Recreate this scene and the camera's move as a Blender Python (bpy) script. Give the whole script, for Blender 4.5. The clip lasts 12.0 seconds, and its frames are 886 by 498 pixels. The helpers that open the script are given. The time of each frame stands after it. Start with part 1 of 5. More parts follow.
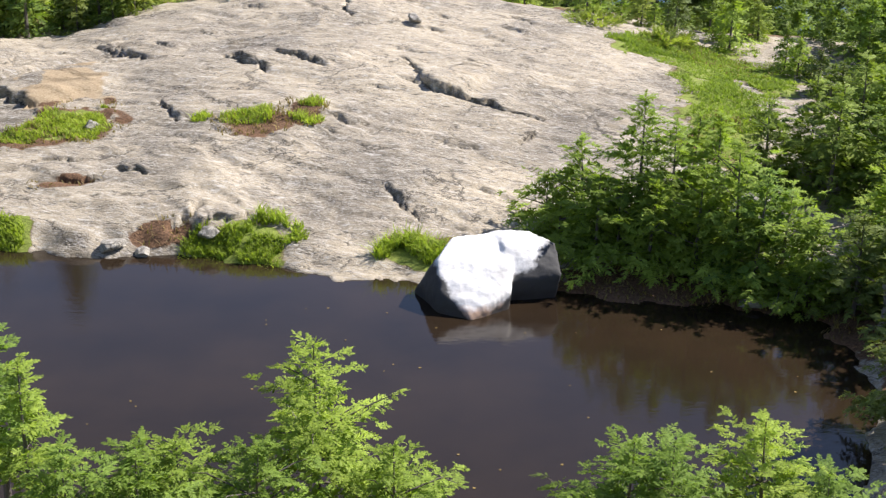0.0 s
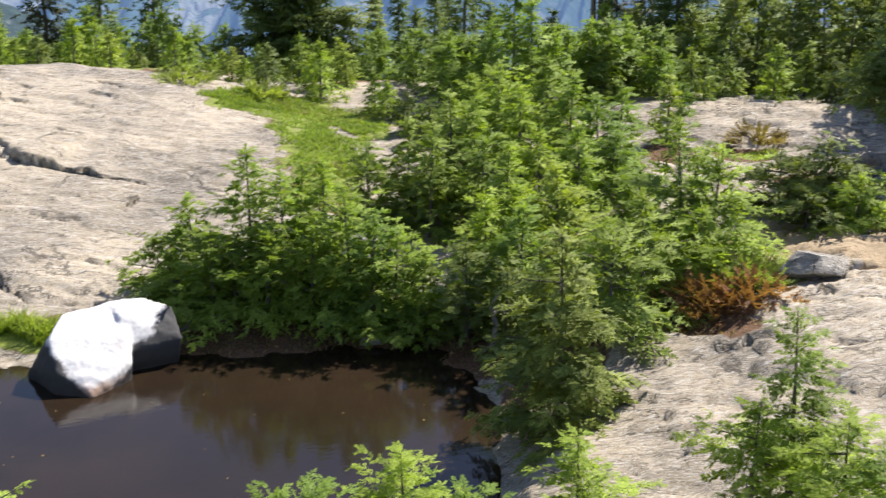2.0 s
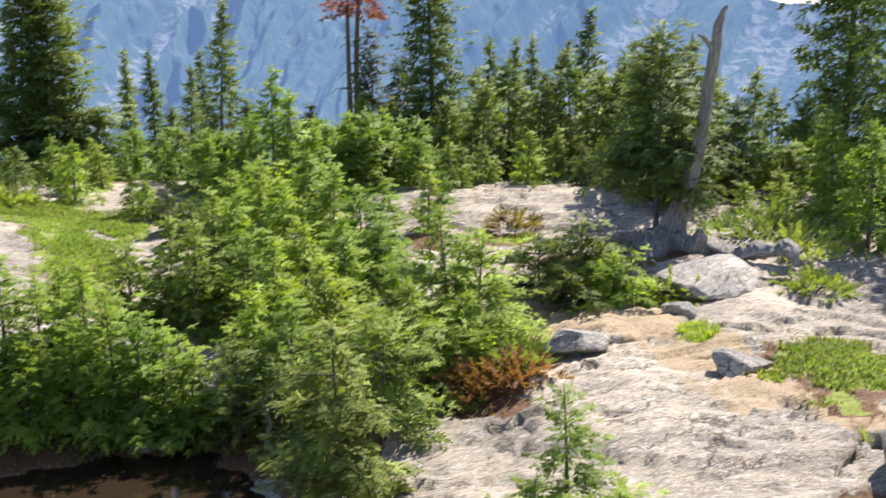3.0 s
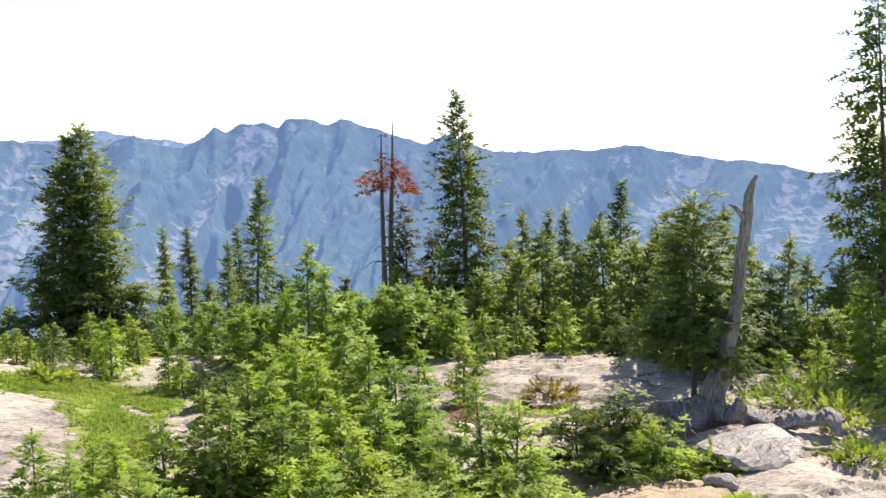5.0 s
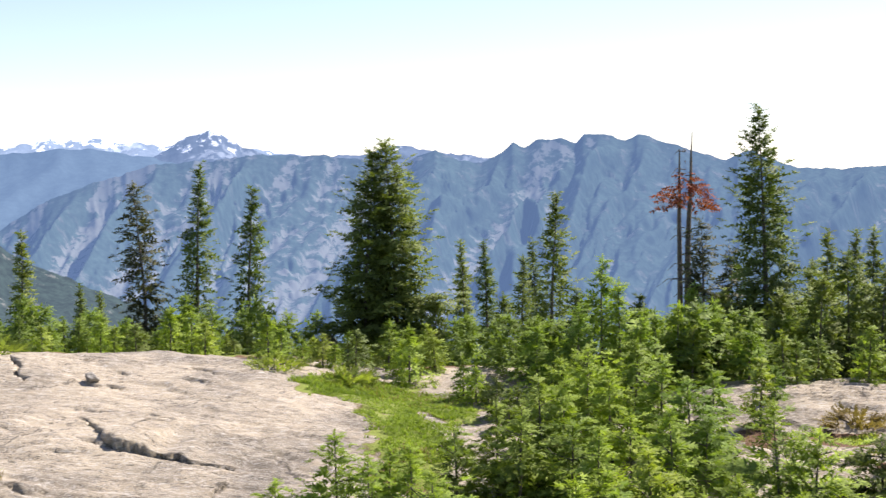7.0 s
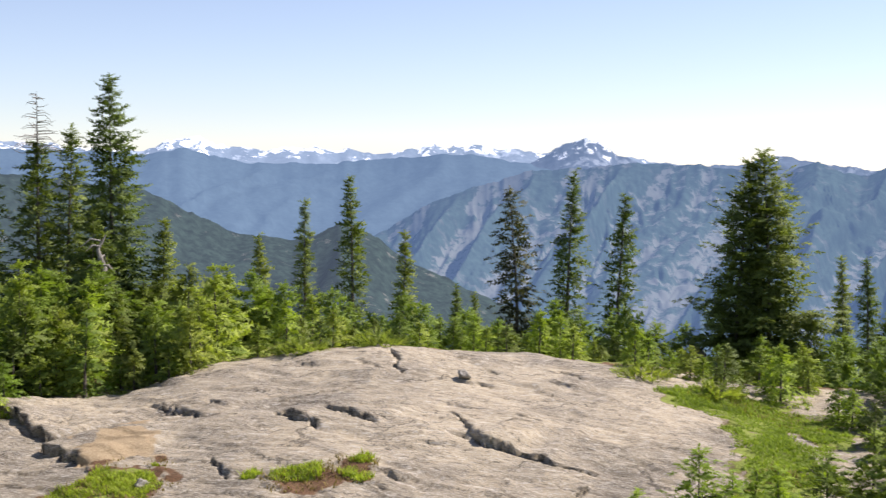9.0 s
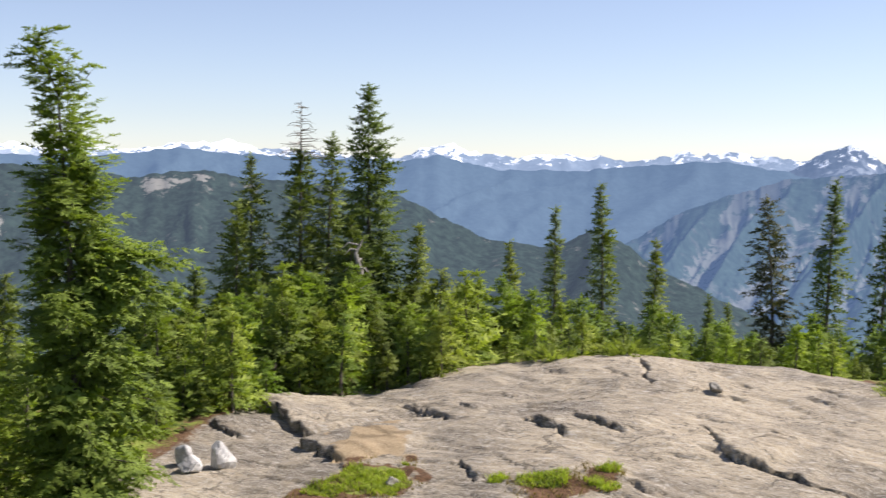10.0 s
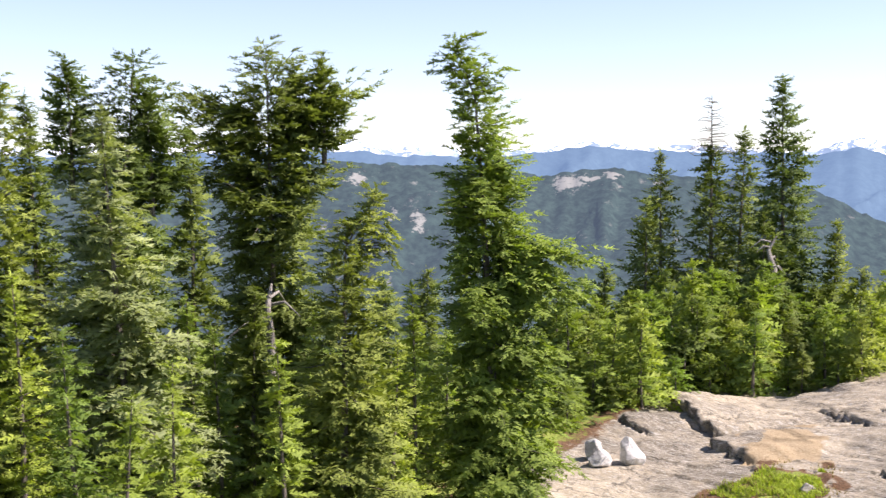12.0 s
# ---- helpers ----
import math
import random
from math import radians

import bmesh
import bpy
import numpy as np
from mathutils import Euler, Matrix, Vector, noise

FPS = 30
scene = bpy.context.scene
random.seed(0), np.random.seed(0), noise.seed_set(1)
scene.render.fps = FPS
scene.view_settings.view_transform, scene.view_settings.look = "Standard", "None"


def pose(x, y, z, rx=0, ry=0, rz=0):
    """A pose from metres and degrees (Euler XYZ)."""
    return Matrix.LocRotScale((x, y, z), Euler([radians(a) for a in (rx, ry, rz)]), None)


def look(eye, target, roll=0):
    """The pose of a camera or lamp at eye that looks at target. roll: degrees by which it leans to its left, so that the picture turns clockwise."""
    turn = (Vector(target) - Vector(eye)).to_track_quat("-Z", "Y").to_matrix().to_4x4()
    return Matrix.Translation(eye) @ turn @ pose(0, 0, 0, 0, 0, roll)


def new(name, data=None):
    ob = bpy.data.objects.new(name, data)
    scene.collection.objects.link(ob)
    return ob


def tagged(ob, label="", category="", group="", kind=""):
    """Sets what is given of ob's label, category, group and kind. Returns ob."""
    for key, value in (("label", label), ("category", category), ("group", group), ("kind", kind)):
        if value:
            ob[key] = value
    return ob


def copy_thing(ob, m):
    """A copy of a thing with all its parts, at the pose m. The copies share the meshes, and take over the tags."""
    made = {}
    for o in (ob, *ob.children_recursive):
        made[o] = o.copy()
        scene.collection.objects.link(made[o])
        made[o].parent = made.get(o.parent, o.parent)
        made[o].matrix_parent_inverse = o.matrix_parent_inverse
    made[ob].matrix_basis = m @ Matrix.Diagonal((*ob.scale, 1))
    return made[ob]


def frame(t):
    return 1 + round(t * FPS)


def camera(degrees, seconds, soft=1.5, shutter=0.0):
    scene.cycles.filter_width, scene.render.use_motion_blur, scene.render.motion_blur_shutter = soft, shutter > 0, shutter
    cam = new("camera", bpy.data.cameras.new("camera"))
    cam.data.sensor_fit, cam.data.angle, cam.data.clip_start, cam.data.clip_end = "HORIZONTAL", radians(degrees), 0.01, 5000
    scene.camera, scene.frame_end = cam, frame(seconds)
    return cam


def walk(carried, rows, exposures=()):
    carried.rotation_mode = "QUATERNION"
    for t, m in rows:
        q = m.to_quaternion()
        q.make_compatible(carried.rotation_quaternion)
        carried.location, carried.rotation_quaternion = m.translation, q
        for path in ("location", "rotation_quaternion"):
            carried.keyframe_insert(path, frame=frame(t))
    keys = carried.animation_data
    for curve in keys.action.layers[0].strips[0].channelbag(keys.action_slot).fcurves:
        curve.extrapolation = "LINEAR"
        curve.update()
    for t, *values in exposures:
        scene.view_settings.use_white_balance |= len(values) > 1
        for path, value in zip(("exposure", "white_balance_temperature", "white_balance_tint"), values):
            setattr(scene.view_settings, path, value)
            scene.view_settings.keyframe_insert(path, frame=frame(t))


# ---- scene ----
# ---- the camera: a slow pan from a bluff above a tarn ----
EYE = 5.5
cam = camera(39.0, 12.0, soft=1.3, shutter=0.25)
PATH = [
    (0.0, pose(0, 0, EYE, 69.84, -1.22, 0.45)),
    (0.5, pose(0, 0, EYE, 69.91, -0.93, -1.87)),
    (1.0, pose(0, 0, EYE, 70.08, -0.75, -5.45)),
    (1.5, pose(0, 0, EYE, 71.36, -0.71, -12.45)),
    (2.0, pose(0, 0, EYE, 72.54, -0.28, -18.32)),
    (2.5, pose(0, 0, EYE, 74.09, -0.08, -24.37)),
    (3.0, pose(0, 0, EYE, 76.81, -0.04, -29.38)),
    (3.2, pose(0, 0, EYE, 77.88, -0.25, -30.84)),
    (4.8, pose(0, 0, EYE, 84.04, 1.09, -29.01)),
    (5.0, pose(0, 0, EYE, 84.67, 0.86, -27.92)),
    (5.5, pose(0, 0, EYE, 85.22, 0.43, -25.14)),
    (6.0, pose(0, 0, EYE, 85.34, 0.93, -21.70)),
    (6.5, pose(0, 0, EYE, 85.50, 0.88, -18.29)),
    (7.0, pose(0, 0, EYE, 85.55, 0.74, -14.42)),
    (7.5, pose(0, 0, EYE, 85.19, 0.08, -10.28)),
    (7.7, pose(0, 0, EYE, 85.19, 0.21, -8.06)),
    (9.3, pose(0, 0, EYE, 86.15, -0.49, 5.55)),
    (9.5, pose(0, 0, EYE, 86.26, -0.56, 7.93)),
    (10.0, pose(0, 0, EYE, 86.25, -0.49, 14.03)),
    (10.5, pose(0, 0, EYE, 85.75, 0.04, 19.51)),
    (11.0, pose(0, 0, EYE, 85.92, 0.38, 24.08)),
    (11.5, pose(0, 0, EYE, 86.00, -0.08, 28.93)),
    (12.0, pose(0, 0, EYE, 86.14, 0.65, 32.58)),
]
walk(cam, PATH, exposures=[(0.0, 0.84, 6350, 15), (1.5, 0.74, 6400, 15), (2.2, 0.98, 6450, 15), (3.2, 1.1, 6400, 17), (5.0, 1.1, 6600, 18), (6.5, 0.98, 6600, 19), (7.7, 0.66, 6650, 18), (9.4, 0.52, 6750, 18), (10.5, 0.44, 6700, 16), (11.3, 0.7, 6700, 19), (12.0, 0.98, 6700, 22)])

# ---- daylight ----
SUN_BEARING, SUN_HEIGHT = radians(64), radians(47)
world = bpy.data.worlds.new("sky")
scene.world = world
world.use_nodes = True
wn = world.node_tree
sky = wn.nodes.new("ShaderNodeTexSky")
sky.sky_type = "NISHITA"
sky.sun_disc = False
sky.sun_elevation, sky.sun_rotation = SUN_HEIGHT, SUN_BEARING
sky.altitude, sky.air_density, sky.dust_density, sky.ozone_density = 1300, 0.95, 0.15, 2.4
background = wn.nodes["Background"]
background.inputs["Strength"].default_value = 0.10
pale = wn.nodes.new("ShaderNodeHueSaturation")
pale.inputs["Saturation"].default_value = 0.82
wn.links.new(sky.outputs["Color"], pale.inputs["Color"])
cool = wn.nodes.new("ShaderNodeMix")
cool.data_type, cool.blend_type = "RGBA", "MULTIPLY"
cool.inputs[0].default_value, cool.inputs[7].default_value = 1.0, (0.96, 0.98, 1.05, 1)
wn.links.new(pale.outputs["Color"], cool.inputs[6])
wn.links.new(cool.outputs[2], background.inputs["Color"])

sun_way = Vector((math.sin(SUN_BEARING) * math.cos(SUN_HEIGHT), math.cos(SUN_BEARING) * math.cos(SUN_HEIGHT), math.sin(SUN_HEIGHT)))
sun = new("sun", bpy.data.lights.new("sun", "SUN"))
sun.data.energy, sun.data.angle, sun.data.color = 5.0, radians(0.5), (1.0, 0.95, 0.86)
sun.matrix_world = look(sun_way * 50, (0, 0, 0))

# ---- materials ----
def material(name):
    m = bpy.data.materials.new(name)
    m.use_nodes = True
    return m, m.node_tree, m.node_tree.nodes["Principled BSDF"]


def node(tree, kind, **sockets):
    n = tree.nodes.new(kind)
    for key, value in sockets.items():
        key = key.replace("_", " ")
        if key in n.inputs:
            n.inputs[key].default_value = value
    return n


def noise_tex(tree, scale, detail=6.0, rough=0.6, stretch=None, coord="Object", turn=0.0):
    co = tree.nodes.new("ShaderNodeTexCoord")
    n = node(tree, "ShaderNodeTexNoise", Scale=scale, Detail=detail, Roughness=rough)
    if stretch:
        mp = tree.nodes.new("ShaderNodeMapping")
        mp.vector_type = "TEXTURE"
        mp.inputs["Scale"].default_value = tuple(1 / v for v in stretch)
        mp.inputs["Rotation"].default_value = (0, 0, turn)
        tree.links.new(co.outputs[coord], mp.inputs["Vector"])
        tree.links.new(mp.outputs["Vector"], n.inputs["Vector"])
    else:
        tree.links.new(co.outputs[coord], n.inputs["Vector"])
    return n.outputs["Fac"]


def ramp(tree, fac, *stops):
    r = tree.nodes.new("ShaderNodeValToRGB")
    while len(r.color_ramp.elements) < len(stops):
        r.color_ramp.elements.new(0.5)
    for e, (p, c) in zip(r.color_ramp.elements, stops):
        e.position = p
        e.color = (*c, 1) if len(c) == 3 else c
    tree.links.new(fac, r.inputs["Fac"])
    return r.outputs["Color"]


def grey(v):
    return (v, v, v)


def mix(tree, a, b, fac, mode="MIX"):
    m = tree.nodes.new("ShaderNodeMix")
    m.data_type, m.blend_type = "RGBA", mode
    for value, sock in ((fac, 0), (a, 6), (b, 7)):
        if isinstance(value, (int, float)):
            m.inputs[sock].default_value = value
        elif isinstance(value, tuple):
            m.inputs[sock].default_value = (*value, 1)
        else:
            tree.links.new(value, m.inputs[sock])
    return m.outputs[2]


def bump(tree, bsdf, height, strength, distance=0.02, before=None):
    b = node(tree, "ShaderNodeBump", Strength=strength, Distance=distance)
    tree.links.new(height, b.inputs["Height"])
    if before:
        tree.links.new(before, b.inputs["Normal"])
    tree.links.new(b.outputs["Normal"], bsdf.inputs["Normal"])
    return b.outputs["Normal"]


def bands(tree, scale, stretch, turn, times, cut):
    """Thin lines along swirling foliation: where a stretched noise crosses even steps."""
    n = noise_tex(tree, scale, 6, 0.55, stretch, turn=turn)
    w = tree.nodes.new("ShaderNodeMath")
    w.operation = "MULTIPLY"
    tree.links.new(n, w.inputs[0])
    w.inputs[1].default_value = times
    q = tree.nodes.new("ShaderNodeMath")
    q.operation = "SINE"
    tree.links.new(w.outputs[0], q.inputs[0])
    return ramp(tree, q.outputs[0], (cut, grey(0)), (min(cut + 0.22, 1.0), grey(1)))


def rock_colour(tree, light, mid, dark):
    """Banded gneiss: fine grain, thin dark and pale lines along the foliation, lichen and rusty stains."""
    grain = noise_tex(tree, 30, 8, 0.72)
    streak = noise_tex(tree, 3.0, 10, 0.72, (1.0, 3.6, 3.0), turn=-0.3)
    patch = noise_tex(tree, 0.5, 6, 0.62)
    lichen = noise_tex(tree, 5.0, 8, 0.75)
    gate = noise_tex(tree, 1.1, 5, 0.6)
    c = ramp(tree, streak, (0.34, mid), (0.50, light), (0.70, tuple(min(1, v * 1.10) for v in light)))
    c = mix(tree, c, ramp(tree, patch, (0.38, (0.46, 0.46, 0.47)), (0.58, (1.05, 1.03, 0.99))), 0.9, "MULTIPLY")
    c = mix(tree, c, ramp(tree, grain, (0.3, grey(0.66)), (0.55, grey(1.06))), 0.8, "MULTIPLY")
    fine = bands(tree, 1.5, (1.0, 3.0, 2.0), -0.25, 95.0, 0.66)
    bold = bands(tree, 0.8, (1.0, 3.0, 2.0), -0.4, 60.0, 0.88)
    open_gate = ramp(tree, gate, (0.40, grey(0.15)), (0.62, grey(1)))
    c = mix(tree, c, dark, mix(tree, (0, 0, 0), fine, mix(tree, (0, 0, 0), open_gate, 0.55)))
    c = mix(tree, c, tuple(v * 0.6 for v in dark), mix(tree, (0, 0, 0), bold, mix(tree, (0, 0, 0), open_gate, 0.85)))
    pale = bands(tree, 1.7, (1.0, 3.4, 2.0), -0.3, 70.0, 0.72)
    c = mix(tree, c, (0.55, 0.525, 0.475), mix(tree, (0, 0, 0), pale, 0.5))
    c = mix(tree, c, (0.09, 0.085, 0.08), ramp(tree, lichen, (0.585, grey(0)), (0.68, grey(0.6))))
    # short dark strokes and pale veins along the grain of the rock
    stroke = noise_tex(tree, 4.2, 7, 0.7, (1.0, 4.6, 3.0), turn=-0.28)
    vein = noise_tex(tree, 3.4, 7, 0.72, (1.0, 4.2, 3.0), turn=-0.1)
    c = mix(tree, c, tuple(v * 0.75 for v in dark), ramp(tree, stroke, (0.585, grey(0)), (0.655, grey(0.85))))
    c = mix(tree, c, (0.56, 0.53, 0.475), ramp(tree, vein, (0.56, grey(0)), (0.66, grey(0.75))))
    # hairline joints, filled with dirt, in some patches only
    co = tree.nodes.new("ShaderNodeTexCoord")
    warp = node(tree, "ShaderNodeTexNoise", Scale=1.3, Detail=6.0, Roughness=0.65)
    tree.links.new(co.outputs["Object"], warp.inputs["Vector"])
    shift = tree.nodes.new("ShaderNodeVectorMath")
    shift.operation = "MULTIPLY_ADD"
    tree.links.new(warp.outputs["Color"], shift.inputs[0])
    shift.inputs[1].default_value = (1.1, 1.1, 1.1)
    tree.links.new(co.outputs["Object"], shift.inputs[2])
    slant = tree.nodes.new("ShaderNodeMapping")
    slant.inputs["Rotation"].default_value = (0, 0, 0.35)
    slant.inputs["Scale"].default_value = (0.42, 1.25, 1.0)
    tree.links.new(shift.outputs[0], slant.inputs["Vector"])
    cell = node(tree, "ShaderNodeTexVoronoi", Scale=0.9)
    cell.feature = "DISTANCE_TO_EDGE"
    tree.links.new(slant.outputs["Vector"], cell.inputs["Vector"])
    seam = ramp(tree, cell.outputs["Distance"], (0.0, grey(1)), (0.022, grey(0)))
    some = ramp(tree, noise_tex(tree, 0.75, 3, 0.5), (0.46, grey(0)), (0.56, grey(0.9)))
    seam = mix(tree, (0, 0, 0), seam, some)
    c = mix(tree, c, (0.055, 0.048, 0.04), seam)
    rust = noise_tex(tree, 0.9, 6, 0.7, (1.0, 1.6, 1.0))
    c = mix(tree, c, (0.42, 0.34, 0.22), ramp(tree, rust, (0.58, grey(0)), (0.74, grey(0.42))))
    relief = mix(tree, streak, (0.0, 0.0, 0.0), mix(tree, (0, 0, 0), bold, 0.9))
    relief = mix(tree, relief, (0.0, 0.0, 0.0), seam)
    relief = mix(tree, relief, (0.0, 0.0, 0.0), ramp(tree, stroke, (0.57, grey(0)), (0.65, grey(0.9))))
    return c, grain, relief


def make_rock(name, light=(0.44, 0.41, 0.35), mid=(0.32, 0.30, 0.26), dark=(0.12, 0.11, 0.10), rough=0.88):
    m, tree, b = material(name)
    c, grain, streak = rock_colour(tree, light, mid, dark)
    tree.links.new(c, b.inputs["Base Color"])
    b.inputs["Roughness"].default_value = rough
    b.inputs["Specular IOR Level"].default_value = 0.25
    n = bump(tree, b, streak, 0.7, 0.05)
    bump(tree, b, grain, 0.5, 0.012, n)
    return m


def make_ground():
    """Bare rock, with humus, grass roots and trodden dirt where the cover attribute says so."""
    m, tree, b = material("ground")
    c, grain, streak = rock_colour(tree, (0.412, 0.357, 0.270), (0.305, 0.264, 0.199), (0.088, 0.079, 0.067))
    at = tree.nodes.new("ShaderNodeAttribute")
    at.attribute_name = "cover"
    sep = tree.nodes.new("ShaderNodeSeparateColor")
    tree.links.new(at.outputs["Color"], sep.inputs["Color"])
    edge = noise_tex(tree, 3.0, 8, 0.7)
    fine = noise_tex(tree, 34, 6, 0.7)
    humus = ramp(tree, fine, (0.3, (0.05, 0.032, 0.02)), (0.55, (0.16, 0.09, 0.05)), (0.75, (0.30, 0.19, 0.11)))
    green = ramp(tree, fine, (0.3, (0.13, 0.16, 0.03)), (0.7, (0.28, 0.335, 0.07)))
    dirt = ramp(tree, fine, (0.25, (0.20, 0.14, 0.085)), (0.5, (0.36, 0.275, 0.17)), (0.75, (0.48, 0.40, 0.28)))

    def mask(channel):
        a = tree.nodes.new("ShaderNodeMath")
        a.operation = "ADD"
        tree.links.new(sep.outputs[channel], a.inputs[0])
        s = tree.nodes.new("ShaderNodeMath")
        s.operation = "MULTIPLY_ADD"
        tree.links.new(edge, s.inputs[0])
        s.inputs[1].default_value, s.inputs[2].default_value = 1.4, -0.7
        tree.links.new(s.outputs[0], a.inputs[1])
        return ramp(tree, a.outputs[0], (0.42, grey(0)), (0.58, grey(1)))

    for layer, channel in ((dirt, "Blue"), (humus, "Red"), (green, "Green")):
        c = mix(tree, c, layer, mask(channel))
    tree.links.new(c, b.inputs["Base Color"])
    b.inputs["Roughness"].default_value = 0.9
    b.inputs["Specular IOR Level"].default_value = 0.22
    n = bump(tree, b, streak, 0.5, 0.04)
    bump(tree, b, grain, 0.55, 0.014, n)
    return m


def make_leaf(name, dark, light, glow=0.28):
    """Needles: waxy, a little light passes through, with each tree, twig and patch its own green."""
    m, tree, b = material(name)
    info = tree.nodes.new("ShaderNodeObjectInfo")
    geo = tree.nodes.new("ShaderNodeNewGeometry")
    patch = noise_tex(tree, 1.6, 4, 0.6)
    c = mix(tree, dark, light, ramp(tree, patch, (0.32, grey(0.05)), (0.66, grey(0.95))))
    c = mix(tree, c, ramp(tree, geo.outputs["Random Per Island"], (0.0, grey(0.72)), (0.5, grey(1.0)), (1.0, (1.25, 1.2, 1.0))), 1.0, "MULTIPLY")
    c = mix(tree, c, ramp(tree, info.outputs["Random"], (0.0, (0.66, 0.74, 0.74)), (1.0, (1.28, 1.20, 1.0))), 1.0, "MULTIPLY")
    tree.links.new(c, b.inputs["Base Color"])
    b.inputs["Roughness"].default_value = 0.62
    b.inputs["Specular IOR Level"].default_value = 0.12
    t = tree.nodes.new("ShaderNodeBsdfTranslucent")
    tree.links.new(mix(tree, c, (1.25, 1.35, 0.55), 1.0, "MULTIPLY"), t.inputs["Color"])
    s = tree.nodes.new("ShaderNodeMixShader")
    s.inputs["Fac"].default_value = glow
    tree.links.new(b.outputs["BSDF"], s.inputs[1])
    tree.links.new(t.outputs["BSDF"], s.inputs[2])
    tree.links.new(s.outputs["Shader"], tree.nodes["Material Output"].inputs["Surface"])
    return m


def make_wood(name, light, dark, stretch=(9, 9, 1.2), rough=0.85):
    m, tree, b = material(name)
    fibre = noise_tex(tree, 5, 9, 0.7, stretch)
    blotch = noise_tex(tree, 2.0, 5, 0.6)
    c = ramp(tree, fibre, (0.32, dark), (0.62, light))
    c = mix(tree, c, ramp(tree, blotch, (0.35, grey(0.65)), (0.65, grey(1.1))), 0.8, "MULTIPLY")
    tree.links.new(c, b.inputs["Base Color"])
    b.inputs["Roughness"].default_value = rough
    bump(tree, b, fibre, 0.8, 0.03)
    return m


def make_water():
    m, tree, b = material("tarn_water")
    deep = noise_tex(tree, 0.35, 5, 0.6)
    tree.links.new(ramp(tree, deep, (0.35, (0.016, 0.011, 0.007)), (0.7, (0.032, 0.021, 0.012))), b.inputs["Base Color"])
    b.inputs["Roughness"].default_value = 0.035
    b.inputs["IOR"].default_value = 1.33
    ripple = noise_tex(tree, 7, 4, 0.55, (1.0, 2.4, 1.0))
    bump(tree, b, ripple, 0.06, 0.02)
    return m


def make_far(name, forest, rock, snow, haze, haze_amount, rock_at=0.6, snow_at=0.75, scale=0.004, streaks=0.8, grain=0.15):
    """Far slopes behind kilometres of air: forest, pale rock and gullies, snow in the hollows."""
    m, tree, b = material(name)
    big = noise_tex(tree, scale * 5, 8, 0.7)
    gully = noise_tex(tree, scale * 5.5, 9, 0.7, (1, 1, 0.25))
    fine = noise_tex(tree, scale * 14, 6, 0.7, (1, 1, 0.3))
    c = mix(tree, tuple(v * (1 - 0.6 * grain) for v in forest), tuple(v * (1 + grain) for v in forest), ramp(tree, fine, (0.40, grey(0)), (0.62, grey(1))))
    c = mix(tree, c, rock, ramp(tree, gully, (rock_at, grey(0)), (rock_at + 0.12, grey(0.55))))
    def field(name, noisy, gain, low, high, most):
        at = tree.nodes.new("ShaderNodeAttribute")
        at.attribute_name = name
        s = tree.nodes.new("ShaderNodeMath")
        s.operation = "MULTIPLY_ADD"
        tree.links.new(noisy, s.inputs[0])
        s.inputs[1].default_value = gain
        tree.links.new(at.outputs["Fac"], s.inputs[2])
        h = tree.nodes.new("ShaderNodeMath")
        h.operation = "MULTIPLY"
        tree.links.new(s.outputs[0], h.inputs[0])
        h.inputs[1].default_value = 0.5
        return ramp(tree, h.outputs[0], (low / 2, grey(0)), (high / 2, grey(most)))

    chute = noise_tex(tree, scale * 7, 8, 0.66, (1, 1, 0.2))
    c = mix(tree, c, tuple(min(v * 1.5, 0.8) for v in rock), field("gully", chute, 2.2, 1.78, 1.95, streaks))
    crag = noise_tex(tree, scale * 16, 7, 0.72)
    c = mix(tree, c, tuple(min(v * 1.3, 0.8) for v in rock), field("cliff", crag, 2.4, 1.85, 2.1, 0.5))
    geo = tree.nodes.new("ShaderNodeAttribute")
    geo.attribute_name = "height"
    lift = tree.nodes.new("ShaderNodeMath")
    lift.operation = "ADD"
    tree.links.new(geo.outputs["Fac"], lift.inputs[0])
    half = tree.nodes.new("ShaderNodeMath")
    half.operation = "MULTIPLY_ADD"
    half.inputs[1].default_value, half.inputs[2].default_value = 1.6, -0.8
    tree.links.new(big, half.inputs[0])
    tree.links.new(half.outputs[0], lift.inputs[1])
    c = mix(tree, c, snow, ramp(tree, lift.outputs[0], (snow_at, grey(0)), (min(snow_at + 0.06, 1), grey(1))))
    tree.links.new(c, b.inputs["Base Color"])
    b.inputs["Roughness"].default_value = 1.0
    b.inputs["Specular IOR Level"].default_value = 0.0
    # blue haze of the air, put in as a glow of the slope itself
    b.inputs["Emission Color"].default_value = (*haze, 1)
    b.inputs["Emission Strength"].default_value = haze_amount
    return m


